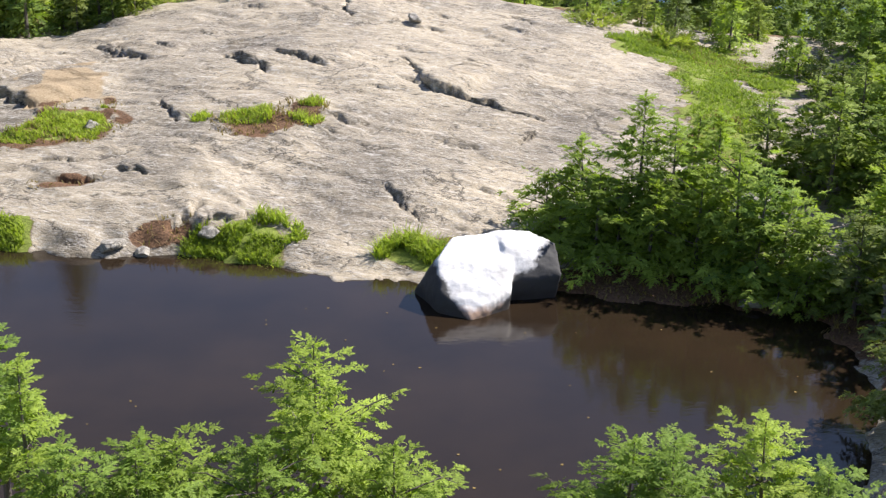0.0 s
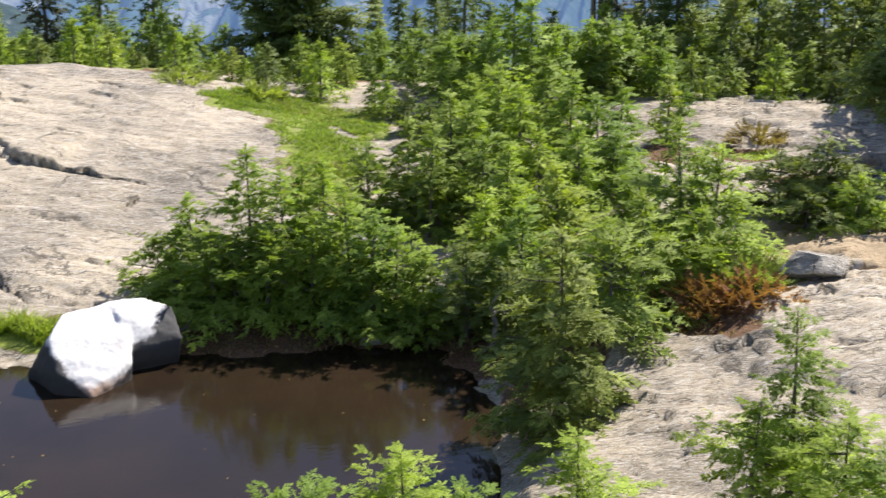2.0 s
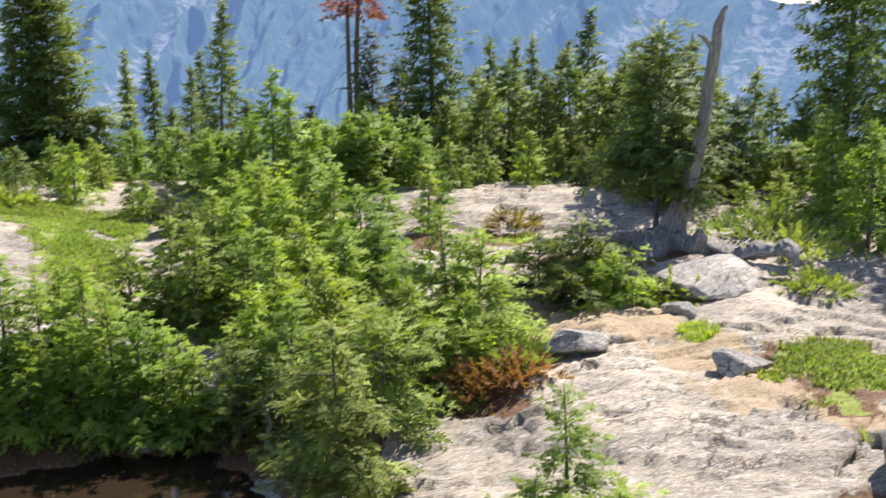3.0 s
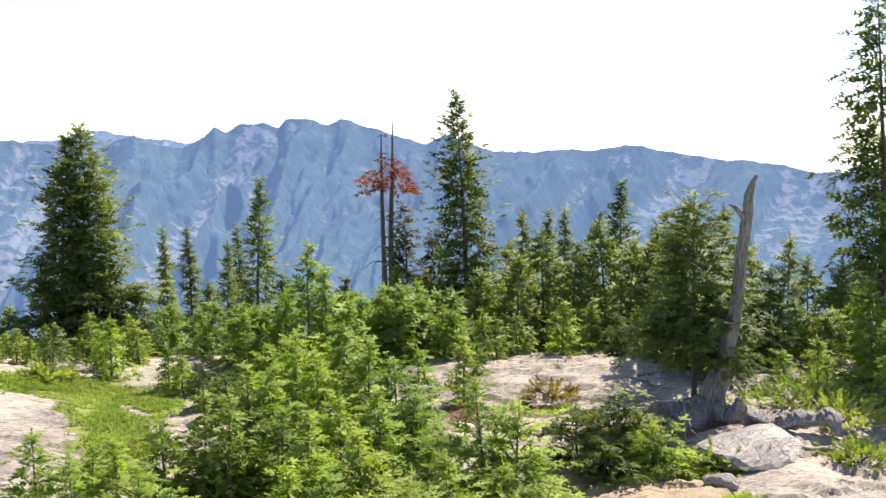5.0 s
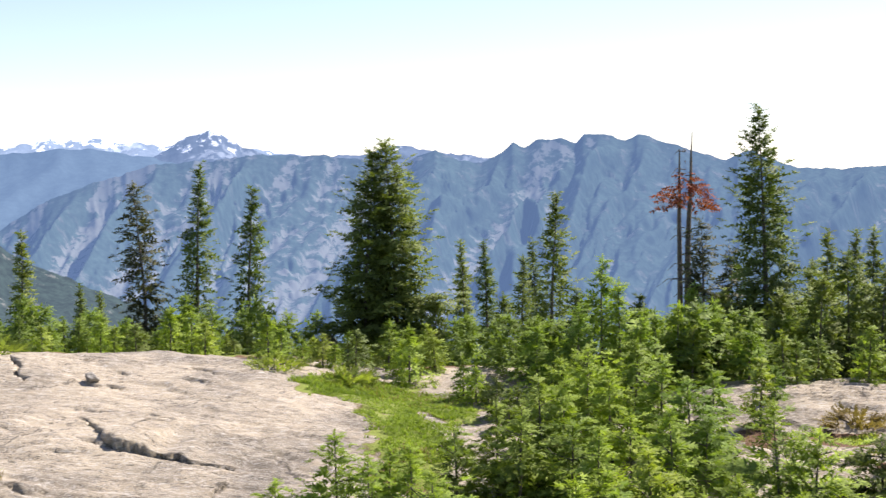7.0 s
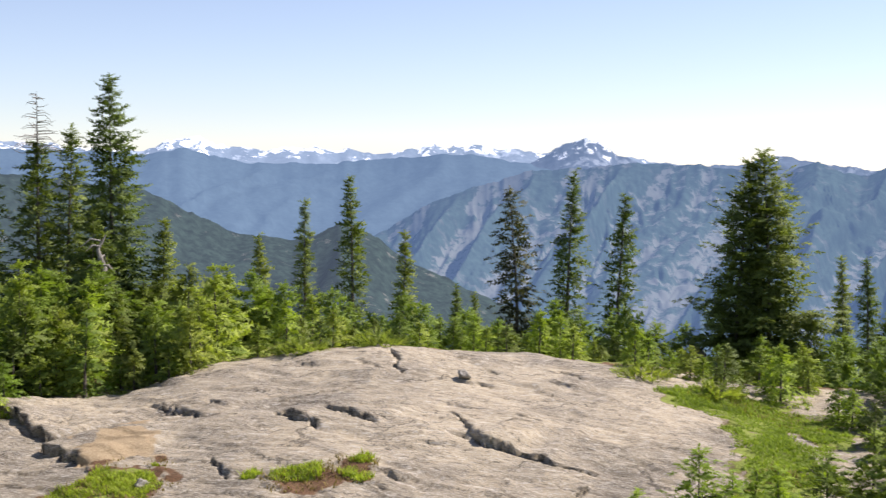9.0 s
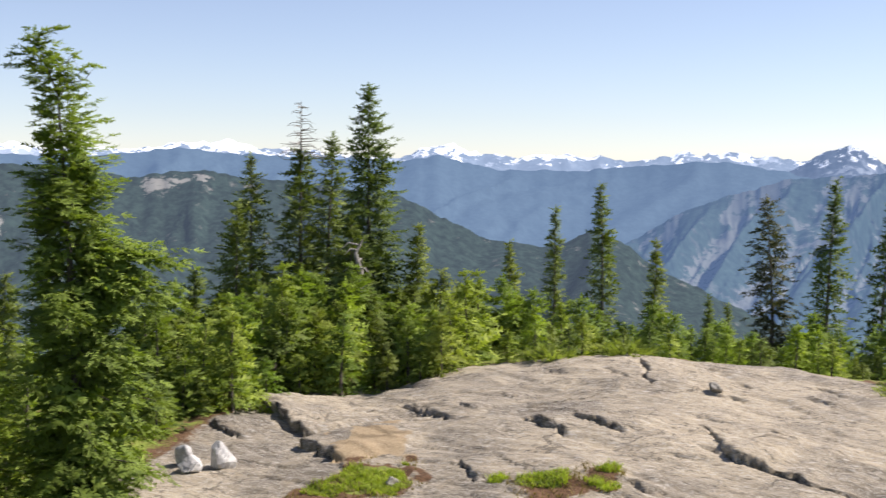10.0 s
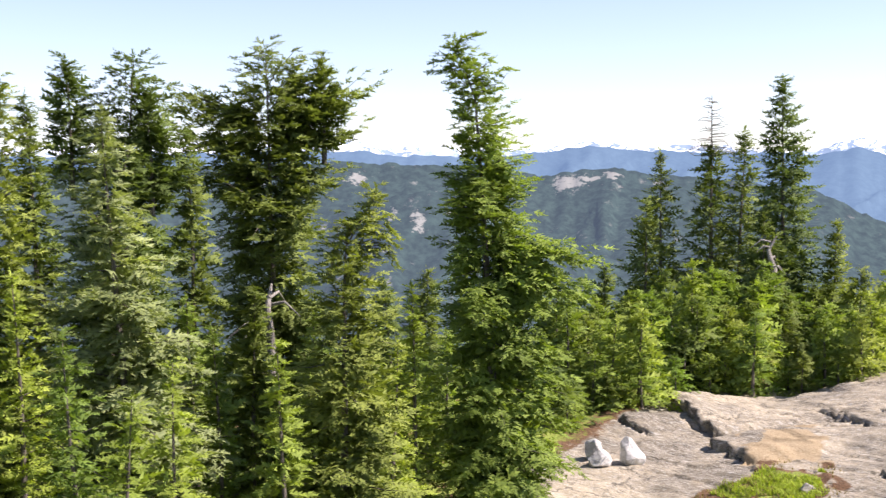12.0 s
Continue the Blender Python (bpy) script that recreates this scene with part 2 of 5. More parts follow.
GROUND = make_ground()
def make_boulder():
    """Sun-bleached granite, faintly speckled, with a rusty tide line just over the water."""
    m, tree, b = material("pale_granite")
    grain, blotch = noise_tex(tree, 40, 6, 0.7), noise_tex(tree, 4, 6, 0.65)
    c = ramp(tree, blotch, (0.3, (0.62, 0.60, 0.57)), (0.5, (0.74, 0.73, 0.71)))
    c = mix(tree, c, ramp(tree, grain, (0.32, grey(0.75)), (0.48, grey(1.0))), 0.5, "MULTIPLY")
    co = tree.nodes.new("ShaderNodeTexCoord")
    xyz = tree.nodes.new("ShaderNodeSeparateXYZ")
    tree.links.new(co.outputs["Object"], xyz.inputs[0])
    edge = tree.nodes.new("ShaderNodeMath")
    edge.operation = "MULTIPLY_ADD"
    tree.links.new(blotch, edge.inputs[0])
    edge.inputs[1].default_value = 0.25
    tree.links.new(xyz.outputs["Z"], edge.inputs[2])
    c = mix(tree, c, (0.42, 0.25, 0.15), ramp(tree, edge.outputs[0], (0.17, grey(0.85)), (0.26, grey(0))))
    # black lichen and painted-in shade on the left side and the overhung right front
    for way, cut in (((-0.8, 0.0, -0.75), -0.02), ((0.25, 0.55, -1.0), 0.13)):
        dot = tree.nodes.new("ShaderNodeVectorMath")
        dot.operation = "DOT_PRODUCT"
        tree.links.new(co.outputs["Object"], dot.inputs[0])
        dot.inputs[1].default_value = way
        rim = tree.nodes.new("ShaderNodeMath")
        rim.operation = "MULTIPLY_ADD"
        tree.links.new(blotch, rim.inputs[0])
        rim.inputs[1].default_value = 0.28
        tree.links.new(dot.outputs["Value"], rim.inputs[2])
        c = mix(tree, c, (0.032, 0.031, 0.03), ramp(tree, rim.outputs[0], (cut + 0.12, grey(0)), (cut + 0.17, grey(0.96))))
    tree.links.new(c, b.inputs["Base Color"])
    b.inputs["Roughness"].default_value = 0.85
    n = bump(tree, b, blotch, 0.4, 0.03)
    bump(tree, b, grain, 0.3, 0.006, n)
    return m


BOULDER = make_boulder()
GREY_ROCK = make_rock("grey_gneiss")
QUARTZ = make_rock("white_quartz", (0.88, 0.87, 0.85), (0.82, 0.81, 0.79), (0.6, 0.58, 0.56), 0.8)
FIR = make_leaf("fir_needles", (0.099, 0.135, 0.041), (0.236, 0.294, 0.089), 0.26)
HEMLOCK = make_leaf("hemlock_needles", (0.158, 0.23, 0.043), (0.329, 0.442, 0.098), 0.38)
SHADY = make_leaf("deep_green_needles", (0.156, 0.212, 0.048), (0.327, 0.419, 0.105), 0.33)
SILVER = make_leaf("silvery_needles", (0.162, 0.204, 0.1), (0.323, 0.382, 0.211), 0.34)
DRY = make_leaf("dry_red_needles", (0.22, 0.055, 0.030), (0.40, 0.12, 0.06), 0.2)
LICHEN_FIR = make_leaf("lichened_needles", (0.05, 0.058, 0.034), (0.12, 0.13, 0.08), 0.2)
SHRUB = make_leaf("shrub_leaves", (0.15, 0.196, 0.049), (0.312, 0.38, 0.113), 0.40)
RUSSET = make_leaf("russet_twigs", (0.22, 0.105, 0.05), (0.44, 0.235, 0.12), 0.25)
GRASS = make_leaf("sedge_blades", (0.183, 0.256, 0.043), (0.353, 0.444, 0.098), 0.45)
STRAW = make_leaf("straw_blades", (0.20, 0.15, 0.07), (0.38, 0.29, 0.14), 0.3)
BARK = make_wood("bark", (0.19, 0.16, 0.135), (0.06, 0.05, 0.042))
BLEACHED = make_wood("bleached_wood", (0.42, 0.39, 0.35), (0.07, 0.06, 0.05), (7, 7, 0.7))
WATER = make_water()
# far slopes carry their haze in the glow and in bluish base colours
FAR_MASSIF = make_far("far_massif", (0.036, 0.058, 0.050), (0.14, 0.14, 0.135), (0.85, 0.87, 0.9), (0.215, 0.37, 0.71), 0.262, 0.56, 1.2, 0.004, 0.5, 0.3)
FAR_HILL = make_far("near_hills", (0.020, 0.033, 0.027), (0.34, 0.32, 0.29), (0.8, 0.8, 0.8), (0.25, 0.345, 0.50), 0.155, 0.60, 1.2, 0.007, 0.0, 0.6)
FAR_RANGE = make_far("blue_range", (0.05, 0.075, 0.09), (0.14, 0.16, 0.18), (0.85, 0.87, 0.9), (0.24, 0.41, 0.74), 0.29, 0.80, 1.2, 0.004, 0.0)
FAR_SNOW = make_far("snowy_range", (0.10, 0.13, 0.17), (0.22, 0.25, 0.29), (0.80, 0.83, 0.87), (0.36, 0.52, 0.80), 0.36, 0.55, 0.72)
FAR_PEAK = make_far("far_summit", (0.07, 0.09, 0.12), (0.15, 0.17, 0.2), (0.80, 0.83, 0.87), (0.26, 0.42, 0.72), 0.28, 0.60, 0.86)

# ---- helpers for building ----
def mesh_from(name, verts, faces, mat, smooth=False):
    me = bpy.data.meshes.new(name)
    verts = np.asarray(verts, dtype=np.float32)
    faces = np.asarray(faces, dtype=np.int32)
    k = faces.shape[1]
    me.vertices.add(len(verts))
    me.vertices.foreach_set("co", verts.ravel())
    me.loops.add(faces.size)
    me.loops.foreach_set("vertex_index", faces.ravel())
    me.polygons.add(len(faces))
    me.polygons.foreach_set("loop_start", np.arange(0, faces.size, k, dtype=np.int32))
    me.polygons.foreach_set("use_smooth", np.full(len(faces), smooth))
    me.update(calc_edges=True)
    me.materials.append(mat)
    return me


def piece(name, me, parent=None, label=""):
    """One mesh object, under a thing when there is one."""
    ob = new(name, me)
    ob.parent = parent
    return tagged(ob, label)


def lattice(ix, iy, seed):
    h = (ix.astype(np.int64) * 374761393 + iy.astype(np.int64) * 668265263 + seed * 974634777) & 0xFFFFFFFF
    h = ((h ^ (h >> 13)) * 1274126177) & 0xFFFFFFFF
    return ((h ^ (h >> 16)) & 0xFFFF) / 65535.0


def value(x, y, seed=0):
    """Smooth value noise from -1 to 1."""
    x, y = np.asarray(x, float), np.asarray(y, float)
    ix, iy = np.floor(x), np.floor(y)
    fx, fy = x - ix, y - iy
    fx, fy = fx * fx * (3 - 2 * fx), fy * fy * (3 - 2 * fy)
    a, b = lattice(ix, iy, seed), lattice(ix + 1, iy, seed)
    c, d = lattice(ix, iy + 1, seed), lattice(ix + 1, iy + 1, seed)
    return 2 * (a + (b - a) * fx + (c - a) * fy + (a - b - c + d) * fx * fy) - 1


def fbm(x, y, octaves=5, seed=0, gain=0.5):
    out, amp = 0.0, 1.0
    for k in range(octaves):
        out = out + amp * value(x * 2 ** k + 17.3 * k, y * 2 ** k - 9.1 * k, seed + k)
        amp *= gain
    return out


def step(a, b, v):
    t = np.clip((v - a) / (b - a), 0, 1)
    return t * t * (3 - 2 * t)


def polar(bearing, r):
    return r * math.sin(radians(bearing)), r * math.cos(radians(bearing))


# ---- the lie of the land ----
def pond_edge(x, y):
    """Metres outside the tarn's edge (negative in the water)."""
    wob = 0.22 * fbm(x * 0.9, y * 0.9, 4, 5) + 0.07 * fbm(x * 4, y * 4, 3, 6)
    far = y - (14.05 + 0.30 * np.sin(x * 0.55 + 4.2) - 0.09 * np.maximum(x, 0) - 0.05 * x)
    near = 7.6 - y - 0.2 * np.sin(x * 0.8)
    right = x - (4.35 - 0.07 * (y - 11) ** 2 + 0.25 * (y - 11))
    left = -x - 16
    k = 1.6
    return np.log(sum(np.exp(np.clip(k * e, -40, 40)) for e in (far, near, right, left))) / k + wob


def beside(x, y, a, b):
    """For the points near a joint from a to b: which they are, their way along it, across it, and its length."""
    long = math.hypot(b[0] - a[0], b[1] - a[1])
    ux, uy = (b[0] - a[0]) / long, (b[1] - a[1]) / long
    near = np.where(np.hypot(x - (a[0] + b[0]) / 2, y - (a[1] + b[1]) / 2) < long / 2 + 2.8)[0]
    px, py = x[near], y[near]
    s = (px - a[0]) * ux + (py - a[1]) * uy
    off = (px - a[0]) * -uy + (py - a[1]) * ux + 0.07 * value(px * 4.1, py * 4.1, 31) + 0.05 * value(px * 13, py * 13, 32)
    return near, s, off, long, ux, uy


def cracks(x, y):
    """Open joints in the slab: a trench with the slab beyond it lifted."""
    out = np.zeros_like(x)
    for a, b, width, deep, lift in JOINTS:
        near, s, off, long, ux, uy = beside(x, y, a, b)
        if not len(near):
            continue
        end = step(-0.25, 0.1, s) * (1 - step(long - 0.1, long + 0.25, s))
        end = end * (0.6 + 0.4 * step(-0.5, 0.5, value(s * 2.3 + a[0] * 7, s * 0 + a[1] * 3, 33)))
        out[near] += 0.6 * lift * end * step(-0.01, 0.06, off) * (1 - step(0.2, 2.4 if lift > 0.07 else 0.9, off)) - deep * end * 1.1 * (1 - step(0.15 * width, 0.42 * width, np.abs(off)))
    return out


def overhang(x, y):
    """How far the lip of each joint leans out over its gap, in x and y."""
    sx, sy = np.zeros_like(x), np.zeros_like(x)
    for a, b, width, deep, lift in JOINTS:
        near, s, off, long, ux, uy = beside(x, y, a, b)
        if not len(near):
            continue
        end = step(-0.1, 0.15, s) * (1 - step(long - 0.15, long + 0.1, s))
        lean = min(0.9 * lift, 0.17) * end * (off > 0.035) * (1 - step(0.05, 0.40, off))
        sx[near] += uy * lean
        sy[near] -= ux * lean
    return sx, sy


JOINTS = [
    ((-0.77, 21.07), (-0.43, 20.51), 0.08, 0.25, 0.10),
    ((-0.43, 20.51), (-0.20, 19.55), 0.14, 0.35, 0.20),
    ((-0.20, 19.55), (0.22, 19.35), 0.13, 0.35, 0.22),
    ((0.22, 19.35), (0.71, 19.08), 0.08, 0.20, 0.16),
    ((0.71, 19.08), (1.40, 18.77), 0.06, 0.15, 0.10),
    ((-2.89, 21.15), (-2.09, 20.42), 0.15, 0.35, 0.15),
    ((-3.59, 21.21), (-3.02, 20.37), 0.10, 0.20, 0.10),
    ((-2.14, 25.23), (-1.84, 23.67), 0.14, 0.40, 0.12),
    ((-9.50, 23.17), (-7.72, 21.01), 0.08, 0.15, 0.42),
    ((-7.59, 20.53), (-6.54, 19.28), 0.15, 0.30, 0.30),
    ((-9.66, 21.17), (-8.94, 20.68), 0.10, 0.20, 0.12),
    ((-4.45, 19.04), (-4.07, 18.41), 0.07, 0.20, 0.08),
    ((-4.49, 16.59), (-4.04, 16.34), 0.08, 0.20, 0.10),
    ((-5.43, 16.15), (-4.86, 16.18), 0.08, 0.25, 0.08),
    ((-3.34, 14.97), (-3.25, 15.23), 0.14, 0.35, 0.10),
    ((-3.14, 14.91), (-2.56, 15.17), 0.08, 0.15, 0.14),
    ((1.14, 17.94), (1.39, 18.28), 0.07, 0.20, 0.08),
    ((-1.60, 18.20), (-1.32, 18.07), 0.06, 0.12, 0.05),
    ((-3.79, 21.24), (-3.32, 20.68), 0.08, 0.20, 0.08),
    ((8.21, 12.21), (8.45, 11.42), 0.16, 0.35, 0.16),
    ((8.45, 11.42), (8.91, 11.24), 0.08, 0.20, 0.12),
    ((12.08, 12.59), (12.43, 12.11), 0.14, 0.30, 0.14),
    ((10.79, 12.93), (11.52, 12.60), 0.10, 0.20, 0.10),
    ((8.43, 7.53), (9.09, 8.01), 0.12, 0.30, 0.14),
    ((7.35, 9.81), (7.75, 9.49), 0.06, 0.15, 0.08),
    ((6.54, 10.50), (7.13, 10.21), 0.07, 0.15, 0.08),
    ((13.00, 11.72), (14.25, 11.54), 0.07, 0.15, 0.08),
    ((0.34, 21.03), (0.70, 20.64), 0.05, 0.10, 0.05),
    ((-3.91, 22.13), (-2.76, 22.85), 0.05, 0.12, 0.07),
    ((-6.41, 22.78), (-5.23, 21.54), 0.06, 0.15, 0.08),
]

# short joints scattered along the grain of the slab and the bench
joint_rng = np.random.RandomState(12)
for k in range(56):
    jx, jy = (joint_rng.uniform(-9, 4), joint_rng.uniform(15, 25)) if k < 38 else (joint_rng.uniform(6.5, 12.5), joint_rng.uniform(7.5, 13))
    ja, jl = joint_rng.normal(-0.45, 0.35), joint_rng.uniform(0.25, 0.95)
    JOINTS.append(((jx, jy), (jx + jl * math.cos(ja), jy + jl * math.sin(ja)), joint_rng.uniform(0.04, 0.09), joint_rng.uniform(0.04, 0.12), joint_rng.uniform(0.02, 0.06) * (1 if k < 38 else 1.5)))


def land(x, y):
    """Height of the ground in metres over the water."""
    x, y = np.asarray(x, float), np.asarray(y, float)
    r = np.hypot(x, y)
    az = np.degrees(np.arctan2(x, y))
    d = pond_edge(x, y)
    # the domed slab on the far shore
    crest = 1.46 - 0.55 * np.minimum(((x + 1.9) / np.where(x < -1.9, 5.0, 6.5)) ** 2, 1.3)
    u = np.clip((y - 14.0) / 12.0, 0, 1)
    dome = 0.10 + (crest - 0.10) * np.sin(u * math.pi / 2) ** 0.95
    dome = dome + 0.14 * np.exp(-((x + 1.9) / 1.5) ** 2 - ((y - 25.3) / 1.8) ** 2)
    # the bench on the right, with a low whaleback behind the snag
    bench = 0.30 + 0.62 * step(0.3, 4.5, d) + 0.24 * np.exp(-(((x - 13.2) / 4.2) ** 2 + ((y - 19.6) / 2.0) ** 2))
    bench = bench + 0.28 * np.exp(-(((x - 13.2) / 1.7) ** 2 + ((y - 13.6) / 1.3) ** 2))
    w = step(16, 27, az)
    z = dome * (1 - w) + bench * w
    # a knoll at the left, and the fall into the valley
    z = z + 1.25 * np.exp(-((az + 19) / 9.0) ** 2) * step(26.5, 31, r) * (1 - step(34, 42, r))
    brow = 26 - 1.7 * step(18, 27, az)
    drop = np.maximum(r - brow, 0)
    z = z - 0.16 * drop * step(0, 3, drop) * (1 - 0.35 * np.exp(-((az + 19) / 12.0) ** 2)) - 0.0075 * np.maximum(r - 30, 0) ** 2 * (r < 60) - (0.0075 * 900 + 0.42 * (r - 60)) * (r >= 60)
    z = np.maximum(z, -420 - 0.03 * r)
    # the bluff that the camera stands on
    bluff = 3.9 * (1 - step(0.6, 8.2, r + 0.25 * np.abs(x) * (y > 0))) + 0.2
    z = np.where(y < 8.2, np.maximum(z * step(3.5, 8.5, y + 0.6 * np.abs(x)), bluff), z)
    # swells, ledges along the foliation and small relief
    bare = step(0.0, 1.2, d)
    along, across = x * 0.93 - y * 0.36, y * 0.93 + x * 0.36
    z = z + bare * 0.10 * fbm(along * 0.35, across * 0.55, 4, 11)
    terrace = fbm(along * 0.22, across * 0.7, 4, 12) * 1.7 + across * 0.55
    saw = terrace - np.floor(terrace)
    near = 1 - step(34, 50, r)
    z = z + near * bare * (0.042 + 0.05 * w) * (step(0.0, 0.05, saw) - saw)
    fine = terrace * 3.7 + fbm(along * 1.1, across * 2.5, 3, 13)
    saw = fine - np.floor(fine)
    z = z + near * bare * (0.010 + 0.014 * w) * (step(0.0, 0.12, saw) - saw)
    z = z + near * (0.017 * (0.5 - np.abs(fbm(along * 0.9, across * 3.0, 4, 14))) + 0.007 * fbm(along * 4.0, across * 9.0, 2, 15))
    z = z + cracks(x, y)
    # the basin of the tarn
    shore = np.where(d > 0, z * step(-0.10, 0.55, d), -0.9 * (1 - np.exp(np.minimum(d, 0) * 0.9)) - 0.03)
    return shore


def ground_at(x, y):
    return float(land(np.array([x]), np.array([y]))[0])


# patches of turf, humus and dirt: x, y, half-lengths, turn
TURF = [(-2.48, 14.56, 0.62, 0.47, 0.17), (-0.34, 14.34, 0.38, 0.29, 0.02), (-5.56, 14.80, 0.32, 0.31, 0.36), (10.28, 9.31, 0.58, 0.99, -0.83), (3.67, 23.06, 0.62, 0.75, -0.16), (5.01, 22.81, 1.27, 1.68, -0.22), (4.55, 20.04, 0.65, 1.86, -0.22), (-2.95, 18.20, 0.35, 0.28, 0.16), (-2.18, 18.20, 0.16, 0.16, 0.12), (-2.09, 18.67, 0.19, 0.16, 0.11), (-5.66, 18.39, 0.57, 0.48, 0.30), (-3.72, 18.27, 0.17, 0.14, 0.20), (-6.33, 17.85, 0.27, 0.27, 0.34), (9.77, 11.07, 0.21, 0.40, -0.72), (9.35, 9.37, 0.13, 0.14, -0.78), (9.15, 7.92, 0.11, 0.12, -0.86), (-5.49, 18.36, 0.38, 0.62, 0.29), (10.98, 17.16, 0.29, 0.27, -0.57), (-2.02, 18.11, 0.19, 0.15, 0.11)]
# entries on the tarn bank: dark soil, and painted shade under the overhanging bushes
HUMUS_AND_SHADE = [(-2.83, 17.98, 0.58, 0.46, 0.16), (-5.67, 18.27, 0.76, 0.33, 0.30), (-5.11, 16.10, 0.43, 0.17, 0.31), (-3.54, 14.80, 0.42, 0.19, 0.24), (-2.15, 18.41, 0.32, 0.47, 0.12), (-0.28, 14.63, 0.39, 0.15, 0.02), (-5.57, 18.33, 0.67, 0.82, 0.30), (6.93, 11.43, 0.54, 0.78, -0.55), (9.35, 9.80, 0.25, 0.28, -0.76), (10.26, 9.26, 0.71, 1.17, -0.84), (4.10, 18.46, 0.53, 0.90, -0.22), (9.60, 17.47, 0.32, 0.72, -0.50), (5.04, 23.18, 1.19, 0.73, -0.21), (-6.28, 17.73, 0.46, 0.42, 0.34), (10.83, 17.28, 0.47, 0.43, -0.56), (2.60, 13.75, 1.70, 0.40, -0.15), (2.60, 13.30, 2.10, 0.40, -0.15), (4.40, 12.95, 0.90, 0.60, -0.60), (5.00, 11.20, 0.50, 0.90, -0.20), (5.15, 11.90, 0.60, 0.90, -0.40), (11.20, 14.80, 1.20, 0.80, -0.70)]
DIRT = [(9.13, 12.25, 1.10, 0.81, -0.64), (10.44, 12.74, 0.76, 0.44, -0.69), (9.26, 10.51, 0.48, 0.57, -0.72), (9.21, 9.31, 0.72, 0.64, -0.78), (9.48, 8.19, 0.72, 0.44, -0.86), (-6.23, 20.17, 0.62, 1.16, 0.30)]


def cover(x, y, patches, soft=1.0):
    out = np.zeros_like(x)
    for cx, cy, a, b, turn in patches:
        c, s = math.cos(turn), math.sin(turn)
        u, v = ((x - cx) * c + (y - cy) * s) / a, (-(x - cx) * s + (y - cy) * c) / b
        q = np.sqrt(u * u + v * v) + 0.45 * fbm(x * 1.9, y * 1.9, 4, 41)
        out = np.maximum(out, 1 - step(1 - soft / 2, 1 + soft / 2, q))
    return out


# ---- ground: one sheet from the camera's feet to the far valley ----
def build_ground():
    az = np.concatenate([np.linspace(-180, -60, 40), np.linspace(-58, -26, 110), np.linspace(-25.7, 16, 285), np.linspace(16.25, 56, 160), np.linspace(60, 180, 40)])
    rr = np.concatenate([[0.0], np.linspace(0.6, 7.6, 20), np.linspace(8.0, 13.4, 60), np.linspace(13.5, 26.0, 225), np.linspace(26.5, 46, 40), np.geomspace(48, 4800, 40)])
    A, R = np.meshgrid(np.radians(az), rr, indexing="ij")
    X, Y = R * np.sin(A), R * np.cos(A)
    Z = land(X.ravel(), Y.ravel()).reshape(X.shape)
    ox, oy = overhang(X.ravel(), Y.ravel())
    X, Y = X + ox.reshape(X.shape), Y + oy.reshape(X.shape)
    n, k = X.shape
    i, j = np.meshgrid(np.arange(n - 1), np.arange(k - 1), indexing="ij")
    a = (i * k + j).ravel()
    me = mesh_from("ground", np.stack([X.ravel(), Y.ravel(), Z.ravel()], 1), np.stack([a, a + 1, a + k + 1, a + k], 1)[:, ::-1], GROUND, True)
    xs, ys = X.ravel(), Y.ravel()
    r = R.ravel()
    brush = np.maximum(step(26.3, 28.0, r + 0.6 * fbm(xs, ys, 3, 43)), 1 - step(6.6, 7.6, ys + 0 * r))
    wood = step(-9.0, -10.5, xs) * step(9, 12, r)
    red = np.maximum.reduce([cover(xs, ys, HUMUS_AND_SHADE), cover(xs, ys, TURF, 0.9), brush, wood])
    green = np.maximum.reduce([cover(xs, ys, TURF) * 0.9, 0.62 * brush, 0.55 * wood])
    layer = me.attributes.new("cover", "FLOAT_COLOR", "POINT")
    layer.data.foreach_set("color", np.stack([red, green, cover(xs, ys, DIRT), np.ones_like(red)], 1).astype(np.float32).ravel())
    return tagged(piece("ground", me), "pale streaked bedrock with ledges, humus hollows and a trodden path", "ground", kind="structure")


build_ground()

# ---- the tarn ----
water_n = 48
wx, wy = np.meshgrid(np.linspace(-17.5, 6.5, water_n), np.linspace(6.3, 15.6, water_n), indexing="ij")
wi, wj = np.meshgrid(np.arange(water_n - 1), np.arange(water_n - 1), indexing="ij")
wa = (wi * water_n + wj).ravel()
tagged(piece("water", mesh_from("water", np.stack([wx.ravel(), wy.ravel(), np.zeros(wx.size)], 1), np.stack([wa, wa + water_n, wa + water_n + 1, wa + 1], 1), WATER, True)),
       "still dark brown water of a small tarn", "water", kind="structure")


# ---- mountains across the valley ----
def ridged(x, y, octaves, seed):
    """Sharp-crested noise, from 0 in the hollows to about 1.6 on the crests."""
    out, amp, hold = 0.0, 1.0, 1.0
    for k in range(octaves):
        n = (1 - np.abs(value(x * 2.1 ** k + 5.7 * k, y * 1.7 ** k - 3.3 * k, seed + k))) ** 1.6
        out = out + amp * n * hold
        hold = np.clip(n * 1.5, 0, 1)
        amp *= 0.52
    return out


